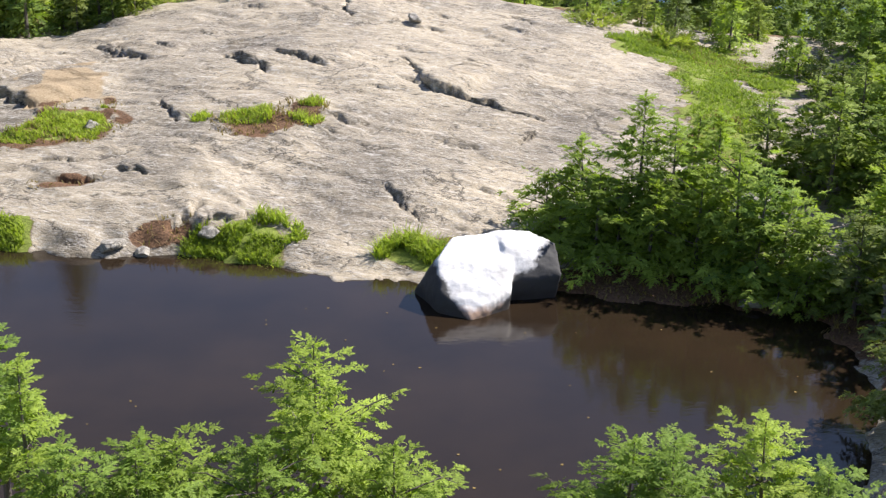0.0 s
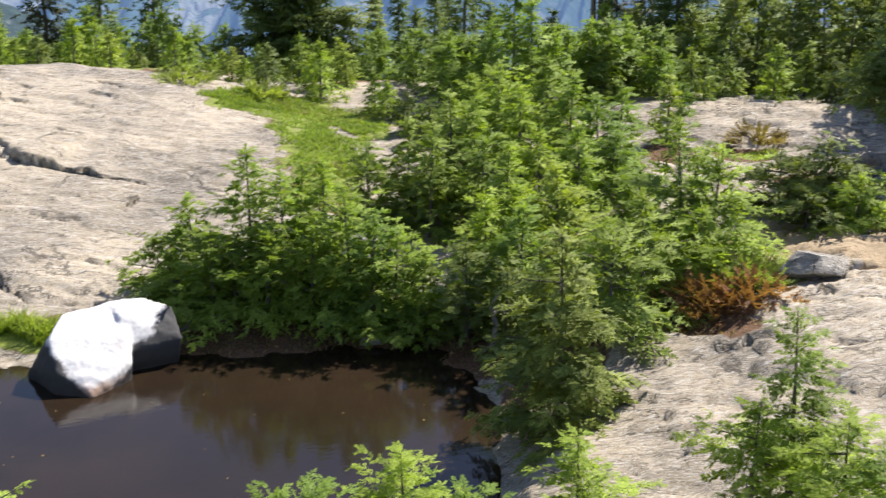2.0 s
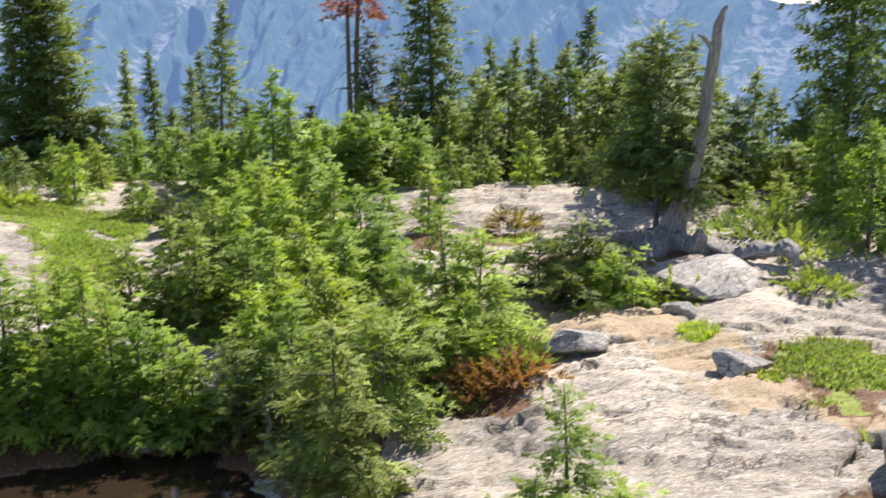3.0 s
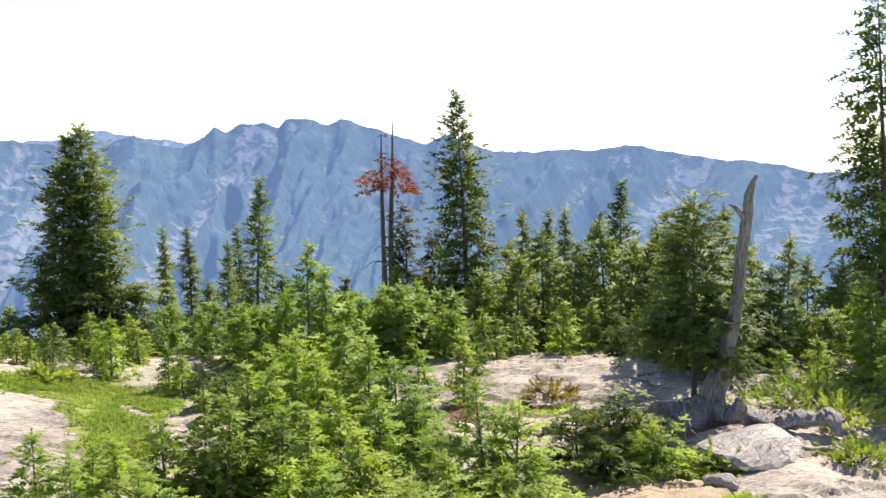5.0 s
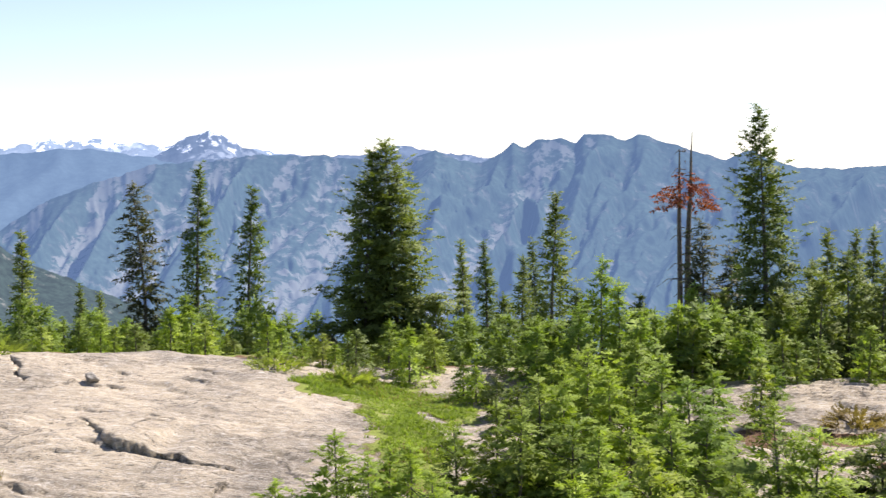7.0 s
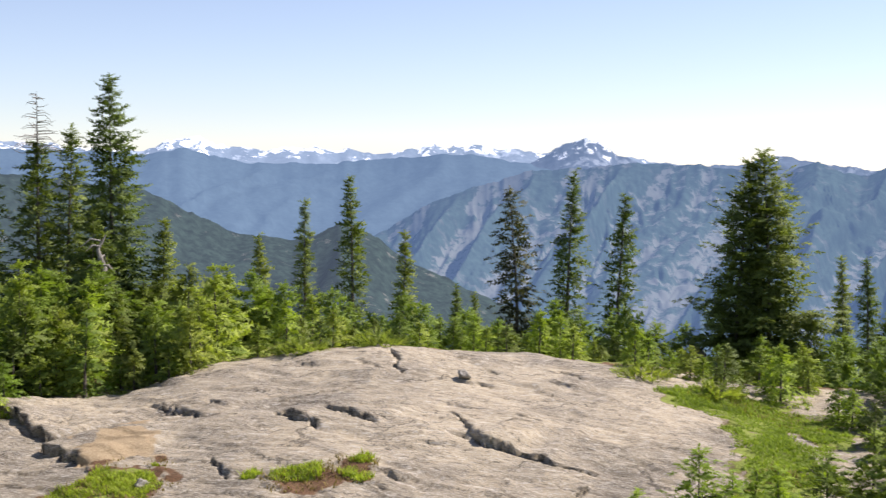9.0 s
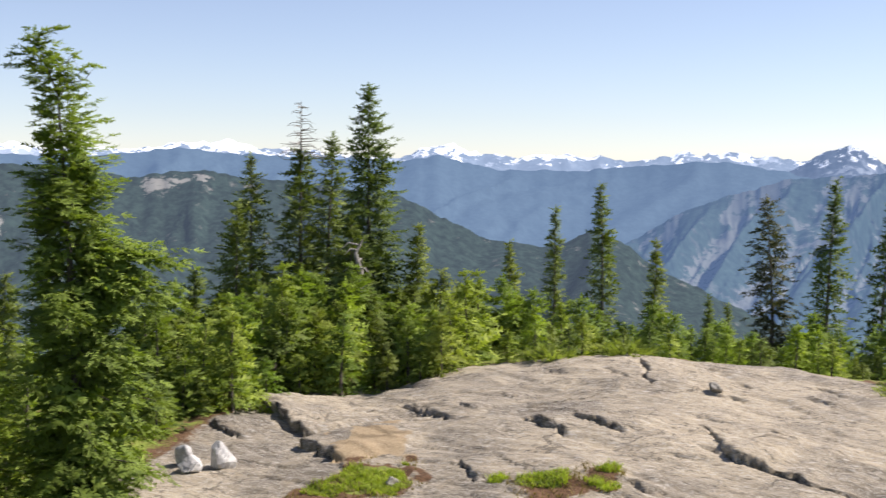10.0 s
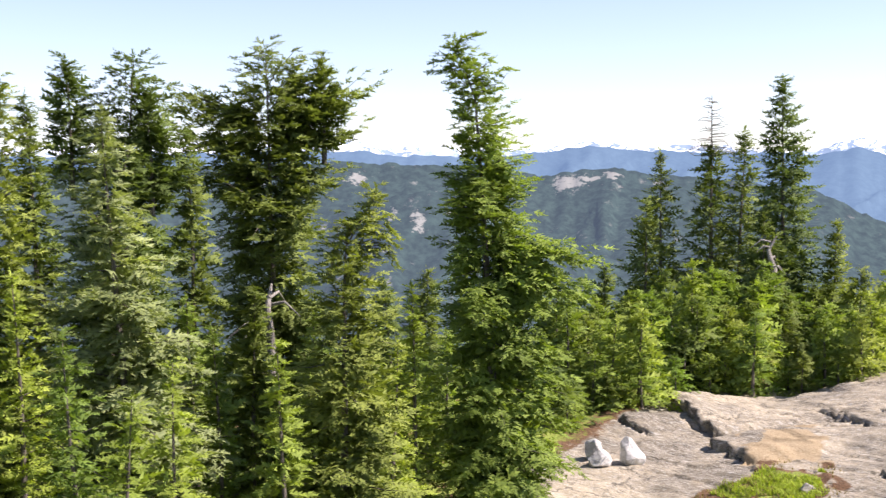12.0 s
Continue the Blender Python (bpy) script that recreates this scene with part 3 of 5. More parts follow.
def ridge(name, label, mat, span, far, deep, base, bumps, rough, seed, foot=-260.0, gullies=1.0, steps=460, rows=80, power=0.85, slant=2.4, cliffs=()):
    """A mountain wall: its crest is a base height plus peaks (bearing, degrees up, half-width); spurs and gullies run down from it."""
    az = np.linspace(span[0], span[1], steps)
    s = np.linspace(0, 1, rows)
    top = np.array([np.interp(a, [b[0] for b in base], [b[1] for b in base]) for a in az])
    for centre, up, wide in bumps:
        q = np.abs(az - centre) / wide
        top = top + up * np.clip(1 - q, 0, 1) ** 1.25
    top = top + rough * fbm(az * 1.6, az * 0 + seed, 6, seed, 0.68)
    A, S = np.meshgrid(np.radians(az), s, indexing="ij")
    T = np.repeat(top[:, None], rows, 1)
    R = far - deep * S
    crest = EYE + far * np.tan(np.radians(T))
    Z = crest + (foot - crest) * S ** power
    # spurs and ravines that slant down from the crest, with smaller ones on their flanks
    warp = np.degrees(A) * 0.30 + slant * S + 0.45 * fbm(np.degrees(A) * 0.35, S * 2.5, 4, seed + 5)
    spur = ridged(warp, S * 2.0 + 0.25 * np.degrees(A), 7, seed + 9)
    lump = np.minimum(S * 7, 1) * (1 - 0.35 * S)
    Z = Z + gullies * 0.045 * deep * (spur - 1.0) * lump
    R = R - gullies * 0.050 * deep * (spur - 1.0) * lump
    up = np.degrees(np.arctan2(Z - EYE, R))
    bare = sum(np.exp(-((np.degrees(A) - b) / w) ** 2 - ((up - e) / h) ** 2) for b, e, w, h in cliffs) if cliffs else np.zeros_like(Z)
    X, Y = R * np.sin(A), R * np.cos(A)
    n, k = X.shape
    i, j = np.meshgrid(np.arange(n - 1), np.arange(k - 1), indexing="ij")
    a = (i * k + j).ravel()
    me = mesh_from(name, np.stack([X.ravel(), Y.ravel(), Z.ravel()], 1), np.stack([a, a + 1, a + k + 1, a + k], 1), mat, True)
    high = np.clip((Z - foot) / (crest.max() - foot), 0, 1)
    for key, field in (("height", high), ("gully", np.clip(1.05 - spur, 0, 1)), ("cliff", bare)):
        me.attributes.new(key, "FLOAT", "POINT").data.foreach_set("value", field.astype(np.float32).ravel())
    return tagged(piece(name, me), label, "mountains", kind="structure")


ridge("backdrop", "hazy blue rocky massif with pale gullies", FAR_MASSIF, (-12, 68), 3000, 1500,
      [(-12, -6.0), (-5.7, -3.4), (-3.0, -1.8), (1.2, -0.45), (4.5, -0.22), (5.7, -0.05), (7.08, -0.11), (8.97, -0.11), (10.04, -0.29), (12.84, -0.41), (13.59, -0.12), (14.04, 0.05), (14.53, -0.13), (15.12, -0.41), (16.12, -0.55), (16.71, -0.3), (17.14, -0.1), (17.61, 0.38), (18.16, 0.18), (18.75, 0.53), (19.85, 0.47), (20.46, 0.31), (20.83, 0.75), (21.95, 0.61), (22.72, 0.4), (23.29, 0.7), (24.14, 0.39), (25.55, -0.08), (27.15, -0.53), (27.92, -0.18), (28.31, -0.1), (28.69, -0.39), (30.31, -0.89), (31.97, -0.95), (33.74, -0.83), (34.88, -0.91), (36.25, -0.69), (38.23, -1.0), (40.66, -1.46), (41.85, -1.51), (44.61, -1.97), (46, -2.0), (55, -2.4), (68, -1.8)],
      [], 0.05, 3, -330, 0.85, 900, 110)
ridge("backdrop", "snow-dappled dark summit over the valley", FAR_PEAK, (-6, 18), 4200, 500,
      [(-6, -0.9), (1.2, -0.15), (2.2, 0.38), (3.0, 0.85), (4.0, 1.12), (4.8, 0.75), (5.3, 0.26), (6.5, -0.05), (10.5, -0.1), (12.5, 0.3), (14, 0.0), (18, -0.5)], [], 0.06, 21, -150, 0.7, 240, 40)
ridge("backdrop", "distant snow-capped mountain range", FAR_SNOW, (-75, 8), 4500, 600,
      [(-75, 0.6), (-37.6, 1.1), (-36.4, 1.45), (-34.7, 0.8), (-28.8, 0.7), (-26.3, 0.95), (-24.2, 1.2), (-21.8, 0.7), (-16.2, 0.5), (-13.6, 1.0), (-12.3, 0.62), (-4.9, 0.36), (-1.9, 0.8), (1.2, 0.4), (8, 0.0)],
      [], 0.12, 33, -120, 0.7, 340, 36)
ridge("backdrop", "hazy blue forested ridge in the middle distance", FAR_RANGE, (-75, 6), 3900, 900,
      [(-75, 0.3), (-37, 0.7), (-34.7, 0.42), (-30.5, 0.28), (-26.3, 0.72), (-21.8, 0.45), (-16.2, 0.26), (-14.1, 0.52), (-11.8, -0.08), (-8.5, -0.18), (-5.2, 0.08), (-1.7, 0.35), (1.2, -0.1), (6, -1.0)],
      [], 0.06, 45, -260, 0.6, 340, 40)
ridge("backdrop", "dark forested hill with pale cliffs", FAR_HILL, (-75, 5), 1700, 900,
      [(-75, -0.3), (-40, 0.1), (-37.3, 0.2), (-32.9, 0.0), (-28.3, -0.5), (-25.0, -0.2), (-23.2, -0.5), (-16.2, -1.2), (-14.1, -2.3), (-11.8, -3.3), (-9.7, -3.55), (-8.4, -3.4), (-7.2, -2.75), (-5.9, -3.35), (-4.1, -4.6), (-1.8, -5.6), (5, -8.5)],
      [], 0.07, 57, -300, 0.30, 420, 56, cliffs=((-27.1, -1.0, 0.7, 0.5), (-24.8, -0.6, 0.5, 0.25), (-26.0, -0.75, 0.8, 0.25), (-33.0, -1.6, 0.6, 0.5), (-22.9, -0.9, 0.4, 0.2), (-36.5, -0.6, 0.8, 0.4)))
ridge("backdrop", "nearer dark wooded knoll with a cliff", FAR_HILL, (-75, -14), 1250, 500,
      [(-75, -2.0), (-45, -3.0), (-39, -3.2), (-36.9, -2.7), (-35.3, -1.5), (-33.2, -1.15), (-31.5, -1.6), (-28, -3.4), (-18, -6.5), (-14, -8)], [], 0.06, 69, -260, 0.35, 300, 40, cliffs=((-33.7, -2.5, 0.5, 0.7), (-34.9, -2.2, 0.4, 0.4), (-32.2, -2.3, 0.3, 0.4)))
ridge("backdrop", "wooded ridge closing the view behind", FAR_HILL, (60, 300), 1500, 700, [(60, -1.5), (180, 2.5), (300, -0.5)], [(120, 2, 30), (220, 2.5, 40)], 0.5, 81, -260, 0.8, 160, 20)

# ---- conifers ----
def spray_template(pairs, wide, seed, simple=True, narrow=0.30):
    """A flat spray of needle twigs, one metre long along x."""
    rng = np.random.RandomState(seed)
    v, f = [], []

    def twig(base, tip, w):
        d = tip - base
        side = np.cross(d, (0, 0, 1.0))
        side = side / max(np.linalg.norm(side), 1e-6) * w
        m = base + d * 0.6
        k = len(v)
        if simple:
            v.extend([base + side * 0.8 + d * 0.1, tip, base - side * 0.8 + d * 0.1])
            f.append((k, k + 2, k + 1))
            return
        v.extend([base, m + side + (0, 0, -w * 0.35), tip, m - side + (0, 0, -w * 0.35)])
        f.extend([(k, k + 1, k + 2), (k, k + 2, k + 3)])

    for i in range(pairs):
        s = 0.04 + 0.86 * i / (pairs - 1)
        for sign in (-1, 1):
            length = (narrow * (1 - 0.6 * s)) * rng.uniform(0.7, 1.3)
            ang = radians(rng.uniform(36, 58)) * sign
            base = np.array([s + rng.uniform(-0.03, 0.03), 0, -0.08 * s * s])
            tip = base + length * np.array([math.cos(ang), math.sin(ang), rng.uniform(-0.5, 0.45)])
            twig(base, tip, wide * (1.1 - 0.4 * s))
    twig(np.array([0.5, 0, -0.05]), np.array([1.08, 0, -0.08]), wide * 0.9)
    twig(np.array([0.0, 0, 0.0]), np.array([0.62, 0, -0.08]), wide * 0.5)
    return np.array(v), np.array(f)


SPRAYS_FINE = [spray_template(7, 0.066, k, False, 0.36) for k in range(4)]
SPRAYS_MID = [spray_template(5, 0.12, k + 10, True, 0.42) for k in range(4)]
SPRAYS_FAR = [spray_template(4, 0.14, k + 20, True, 0.44) for k in range(4)]


def soft_crown(name, v, f, centre, leaf, own=0.55):
    """A crown mesh whose needles lean their shading outward from the bough or stem that bears them."""
    out = v - centre
    out /= np.maximum(np.linalg.norm(out, axis=1), 1e-6)[:, None]
    face = np.cross(v[f[:, 1]] - v[f[:, 0]], v[f[:, 2]] - v[f[:, 0]])
    face /= np.maximum(np.linalg.norm(face, axis=1), 1e-9)[:, None]
    turned = (face * out[f[:, 0]]).sum(1) < 0
    f = f.copy()
    f[turned] = f[turned][:, ::-1]
    face[turned] *= -1
    n = out.copy()
    for k in range(3):
        n[f[:, k]] += own * face
    n /= np.maximum(np.linalg.norm(n, axis=1), 1e-6)[:, None]
    me = mesh_from(name, v, f, leaf, True)
    me.attributes.new("custom_normal", "FLOAT_VECTOR", "POINT").data.foreach_set("vector", n.astype(np.float32).ravel())
    me.update()
    return me


def place_sprays(templates, at, way, length, roll, rng, mid=None):
    """Puts one spray at each point, pointing along its way. Returns vertices and triangles, and each vertex's mid where given."""
    at, way = np.array(at), np.array(way)
    length, roll = np.array(length), np.array(roll)
    way = way / np.linalg.norm(way, axis=1)[:, None]
    side = np.cross(np.array([0, 0, 1.0]), way)
    side /= np.maximum(np.linalg.norm(side, axis=1), 1e-6)[:, None]
    up = np.cross(way, side)
    c, s = np.cos(roll)[:, None], np.sin(roll)[:, None]
    side, up = side * c + up * s, up * c - side * s
    pick = rng.randint(0, len(templates), len(at))
    vs, fs, cs, base = [], [], [], 0
    for k, (tv, tf) in enumerate(templates):
        m = np.where(pick == k)[0]
        if not len(m):
            continue
        p = at[m][:, None, :] + length[m][:, None, None] * (tv[None, :, 0:1] * way[m][:, None, :] + tv[None, :, 1:2] * side[m][:, None, :] + tv[None, :, 2:3] * up[m][:, None, :])
        vs.append(p.reshape(-1, 3))
        fs.append((tf[None] + (np.arange(len(m)) * len(tv))[:, None, None]).reshape(-1, 3) + base)
        if mid is not None:
            cs.append(np.repeat(mid[m], len(tv), 0))
        base += len(m) * len(tv)
    if mid is not None:
        return np.concatenate(vs), np.concatenate(fs), np.concatenate(cs)
    return np.concatenate(vs), np.concatenate(fs)


def tube(points, radii, sides=7):
    """A tapered limb through points. Vertices and quads."""
    pts, v, f = [Vector(p) for p in points], [], []
    for i, p in enumerate(pts):
        d = (pts[min(i + 1, len(pts) - 1)] - pts[max(i - 1, 0)]).normalized()
        a = d.orthogonal().normalized() if i == 0 else (a - d * a.dot(d)).normalized()
        b = d.cross(a)
        for k in range(sides):
            t = 2 * math.pi * k / sides
            v.append(p + (a * math.cos(t) + b * math.sin(t)) * radii[i])
    for i in range(len(pts) - 1):
        for k in range(sides):
            q = i * sides
            f.append((q + k, q + (k + 1) % sides, q + sides + (k + 1) % sides, q + sides + k))
    return [tuple(p) for p in v], f


def join(chunks):
    vs, fs, base = [], [], 0
    for v, f in chunks:
        v, f = np.asarray(v, float).reshape(-1, 3), np.asarray(f)
        vs.append(v)
        fs.append(f + base)
        base += len(v)
    return np.concatenate(vs), np.concatenate(fs)


def stem_boughs(out, limbs, rng, height, radius, start=0.05, shape=0.75, per_m=16, spray=0.2, slope=(-0.2, 0.5), sag=0.3, ragged=0.35, fan=0.45,
                hang=0.3, lean=None, bare_top=0.0, own=(), foot=(0.0, 0.0, 0.0), inner=1.0, limb_share=0.3, tip=1.0, crook=0.0, step_share=0.5, whorl=0.26, puff=0.3, share_of_boughs=0.8):
    """One stem with its boughs: each a drooping fan of flat sprays, longest low down. Adds to the sprays in out and the wood in limbs.
    own: boughs set by hand: share of the height, way round, length, slope, sag, fan."""
    lean = rng.uniform(-0.04, 0.04, 2) * height if lean is None else np.array(lean)
    wob = rng.uniform(-1, 1, 2) * 0.012 * height
    foot = np.array(foot)

    def axis(z):
        q = z / height
        bend = crook * max(q - 0.88, 0) * height
        return foot + np.array([lean[0] * q * q + wob[0] * math.sin(q * 5) + bend, lean[1] * q * q + wob[1] * math.sin(q * 4 + 1) + bend * 0.6, z])

    girth = 0.011 * height + 0.018
    zs = np.linspace(-0.2, height, 10)
    limbs.append(tube([axis(z) for z in zs], [max(girth * (1 - 0.96 * max(z, 0) / height), 0.005) * (1.3 if z <= 0 else 1) for z in zs], 7))
    n = int(height * (1 - start - bare_top) * per_m * share_of_boughs) + 8
    rows = []
    for k in range(n):
        u = (k + rng.rand()) / n
        ring = whorl * (1 - 0.5 * u) / (height * (1 - start - bare_top))
        u = min(max((math.floor(u / ring) + 0.5 + rng.normal() * 0.17) * ring, 0.0), 0.995)
        a = k * 2.39996 + rng.uniform(-0.6, 0.6)
        reach = radius * (1 - u) ** shape * (0.6 + 0.4 * min(1, u * 5 + 0.3)) + 0.05
        gap = float(value(np.array([u * height * 1.1 + foot[0] * 3]), np.array([math.cos(a) * 1.3 + radius * 7]), 88)[0])
        long = reach * min(1 + ragged * (0.55 * gap + rng.uniform(-0.7, 0.6)), 1.28)
        rows.append((start + (1 - start - bare_top) * u, a, max(long - 0.3 * spray, 0.3 * spray), slope[0] + (slope[1] - slope[0]) * u + rng.uniform(-0.22, 0.22), sag * rng.uniform(0.6, 1.4), fan, u))
    for share, a, long, sl, sg, fn in own:
        for k in range(4):
            rows.append((share + 0.012 * (k - 1.5), a + rng.uniform(-0.16, 0.16), long * (1 - 0.14 * k), sl + rng.uniform(-0.06, 0.06), sg, fn, share))
    for share, a, long, sl, sg, fn, u in rows:
        base = axis(height * share)
        way, across = np.array([math.cos(a), math.sin(a), 0.0]), np.array([-math.sin(a), math.cos(a), 0.0])
        s0 = min(0.35, 0.16 / max(long, 0.1)) if inner > 0.5 else 0.4
        m = max(2, int(long * (1 - s0) / (spray * step_share)) + 1)
        s = np.linspace(s0, 1, m)[:, None]
        curve = rng.uniform(-0.15, 0.15)
        p = base + way * long * s + across * long * curve * s * s + np.array([0, 0, 1.0]) * long * (sl * s - sg * s * s)
        d = way + across * 2 * curve * s + np.array([0, 0, 1.0]) * (sl - 2 * sg * s)
        d = d / np.linalg.norm(d, axis=1)[:, None]
        p[1:, 2] += rng.uniform(-puff, puff, m - 1) * spray
        centre = base - np.array([0, 0, 0.45 * long + 0.1])
        half = np.maximum(fn * long * (1.12 - s[:, 0]), 0.55 * spray)
        if long > 0.3 and rng.rand() < limb_share:
            limbs.append(tube([base, p[m // 2], p[-1]], [0.006 + 0.008 * long, 0.004 + 0.005 * long, 0.002], 3))
        for sign in (-1, 1):
            for tier in range(2):
                hold = half > tier * spray * 0.85
                c = int(hold.sum())
                if not c:
                    break
                pos = p[hold] + across * sign * tier * spray * 0.7 + d[hold] * tier * spray * 0.45 - np.array([0, 0, 0.10 * tier * spray])
                w = d[hold] * 0.8 + sign * across * rng.uniform(0.55, 1.15, (c, 1)) + np.array([0, 0, 1.0]) * rng.uniform(-hang, 0.12, (c, 1))
                out[0].append(pos)
                out[1].append(w)
                out[2].append(np.clip(half[hold] - tier * spray * 0.7, 0.45 * spray, 1.15 * spray) * rng.uniform(0.75, 1.3, c))
                out[3].append(rng.uniform(-0.9, 0.9, c))
                out[4].append(np.repeat(centre[None], c, 0))
        out[0].append(p[-1:] - d[-1:] * spray * 0.3)
        out[1].append(d[-1:] + np.array([[0, 0, rng.uniform(-hang * 0.5, 0.15)]]))
        out[2].append(np.array([min(spray * 0.85, 0.3 * spray + long)]))
        out[3].append(rng.uniform(-0.5, 0.5, 1))
        out[4].append(centre[None])
    # short inner sprays along the stem
    c = int(n * 2.5 * inner)
    for k in range(c):
        u = (k + rng.rand()) / max(c, 1)
        share = start + (1 - start - bare_top) * u
        a = rng.uniform(0, 6.28)
        base = axis(height * share)
        off = radius * (1 - u) ** shape * rng.uniform(0.0, 0.45)
        out[0].append((base + np.array([math.cos(a), math.sin(a), 0]) * off)[None])
        out[1].append(np.array([[math.cos(a), math.sin(a), rng.uniform(-0.7, 0.6)]]))
        out[2].append(np.array([spray * rng.uniform(0.8, 1.5) * min(1, 0.3 + 3 * (1 - share))]))
        out[3].append(rng.uniform(-1.5, 1.5, 1))
        out[4].append((base - np.array([0, 0, 0.3]))[None])
    # the leader, with its ring of short upright twigs
    for k in range(int(7 * tip)):
        share = 1 - bare_top - 0.035 * k * min(1.0, 3.0 / height)
        a = rng.uniform(0, 6.28)
        base = axis(height * share)
        out[0].append(base[None])
        out[1].append(np.array([[math.cos(a) * 0.8, math.sin(a) * 0.8, 4.0 if k == 0 else 0.9]]))
        out[2].append(np.array([spray * (0.55 + 0.05 * k)]))
        out[3].append(np.zeros(1))
        out[4].append((base - np.array([0, 0, 0.2]))[None])


def tree_meshes(stems, leaf, rng, detail="mid", bark=None, own_face=0.9):
    """Trunk and crown of a conifer with one or more stems, standing on the origin."""
    templates = {"fine": SPRAYS_FINE, "mid": SPRAYS_MID, "far": SPRAYS_FAR}[detail]
    out, limbs = ([], [], [], [], []), []
    for stem in stems:
        stem_boughs(out, limbs, rng, **stem)
    at, way, length, roll, mid = (np.concatenate(q) for q in out)
    at[:, 2] = np.maximum(at[:, 2], 0.02)
    v, f, centre = place_sprays(templates, at, way, length, roll, rng, mid)
    tv, tf = join(limbs)
    return mesh_from("trunk", tv, tf, bark or BARK, True), soft_crown("crown", v, f, centre, leaf, own_face)


def spire(height, radius, **more):
    """A fir far off: stiff whorls, bent down low on the stem and up at the top."""
    return dict(dict(height=height, radius=radius, start=0.04, shape=0.85, per_m=24, spray=0.30, slope=(-0.5, 0.6), sag=-0.15, ragged=0.5, fan=0.36, hang=0.4, limb_share=0.0, whorl=0.40, step_share=0.42, puff=0.45, share_of_boughs=0.75), **more)


def young(height, radius, **more):
    """A young hemlock: feathery boughs that rise and nod at the tips."""
    return dict(dict(height=height, radius=radius, start=0.03, shape=0.8, per_m=25, spray=0.20, slope=(0.1, 0.95), sag=0.25, ragged=0.6, fan=0.46, hang=0.5, whorl=0.28, puff=0.4, step_share=0.42), **more)


def old(height, radius, **more):
    """A grown hemlock: long drooping boughs in layers, ragged and open."""
    return dict(dict(height=height, radius=radius, start=0.03, shape=0.6, per_m=50, spray=0.25, step_share=0.27, slope=(-0.4, 0.6), sag=0.05, ragged=0.6, fan=0.48, hang=0.55, whorl=0.42, puff=0.5, share_of_boughs=0.6), **more)


def stand(name, meshes, x, y, label, category="tree", group="", sink=0.05, turn=0.0, scale=1.0):
    root = new(name)
    root.matrix_basis = Matrix.Translation((x, y, ground_at(x, y) - sink)) @ Matrix.Rotation(turn, 4, "Z")
    root.scale = (scale,) * 3
    for kind, me in zip(("trunk", "crown"), meshes):
        piece(kind, me, root)
    return tagged(root, label, category, group)


def top_height(bearing, r, up):
    """Height of a tree at a bearing and distance whose tip stands that many degrees over the eye's level."""
    x, y = polar(bearing, r)
    return EYE + r * math.tan(radians(up)) - ground_at(x, y)

# ---- tall spire firs: bearing, distance, tip's degrees over eye level, crown radius ----
rng = np.random.RandomState(7)
FIRS_RIGHT = [(15.4, 40.0, -4.11, 0.34), (16.4, 38.0, -4.15, 0.42), (18.0, 36.0, -4.83, 0.45), (18.6, 37.0, -4.08, 0.45), (19.4, 34.0, -1.93, 0.85),
              (28.9, 30.0, 1.68, 1.25), (31.5, 37.0, -3.75, 0.65), (32.5, 39.0, -3.69, 0.55), (33.4, 40.0, -3.56, 0.65), (34.6, 38.0, -4.22, 0.6),
              (35.9, 30.0, -2.31, 0.75), (37.3, 36.0, -4.36, 0.65), (38.0, 34.0, -3.85, 0.85), (43.3, 34.0, -4.85, 0.65), (44.2, 33.0, -5.83, 0.65), (44.9, 25.0, -8.3, 0.7)]
# firs at 38 to 41 degrees: added unseen behind the hemlock, to shade the whaleback
FIRS_FILL = [(29.6, 27.0, -6.4, 0.9), (31.2, 26.5, -5.6, 0.9), (32.4, 27.5, -4.6, 0.9), (33.8, 26.5, -5.2, 0.9), (35.2, 27.0, -4.0, 0.9), (36.4, 26.2, -5.0, 0.9), (37.6, 26.4, -4.6, 0.9), (39.4, 23.0, -3.3, 1.0), (40.4, 23.8, -3.6, 1.0), (38.4, 24.0, -4.4, 0.9), (30.2, 31.0, -6.4, 0.8), (30.9, 33.0, -5.0, 0.7), (33.0, 31.0, -6.0, 0.8), (34.2, 30.0, -5.6, 0.8), (36.8, 29.0, -5.4, 0.9), (41.4, 26.0, -5.2, 0.9), (42.6, 25.0, -6.4, 0.9), (27.0, 30.0, -6.5, 0.6),
             (23.2, 31.0, -6.6, 0.5), (17.2, 31.0, -6.6, 0.6), (14.0, 33.0, -6.6, 0.5), (45.6, 27.0, -6.0, 0.9), (20.4, 30.0, -6.3, 0.5)]
FIRS_MIDDLE = [(3.1, 36.0, -0.51, 0.75), (5.5, 35.0, -1.46, 0.75), (-6.6, 38.0, -0.72, 0.68), (-4.3, 36.0, -3.23, 0.42), (-8.9, 39.0, -1.8, 0.45),
               (-10.8, 38.0, -3.43, 0.42), (-12.5, 36.0, -5.26, 0.38), (-15.2, 32.0, -2.69, 0.45), (-25.3, 30.0, -4.63, 0.35), (-1.8, 44.0, -5.68, 0.32), (-0.9, 46.0, -6.03, 0.28)]
FIRS_KNOLL = [(-22.7, 33.0, 0.46, 1.1), (-19.2, 33.5, 1.39, 1.15), (-17.4, 32.0, 3.58, 1.3), (-23.4, 32.0, -1.8, 0.8), (-18.2, 31.0, -2.2, 0.8)]

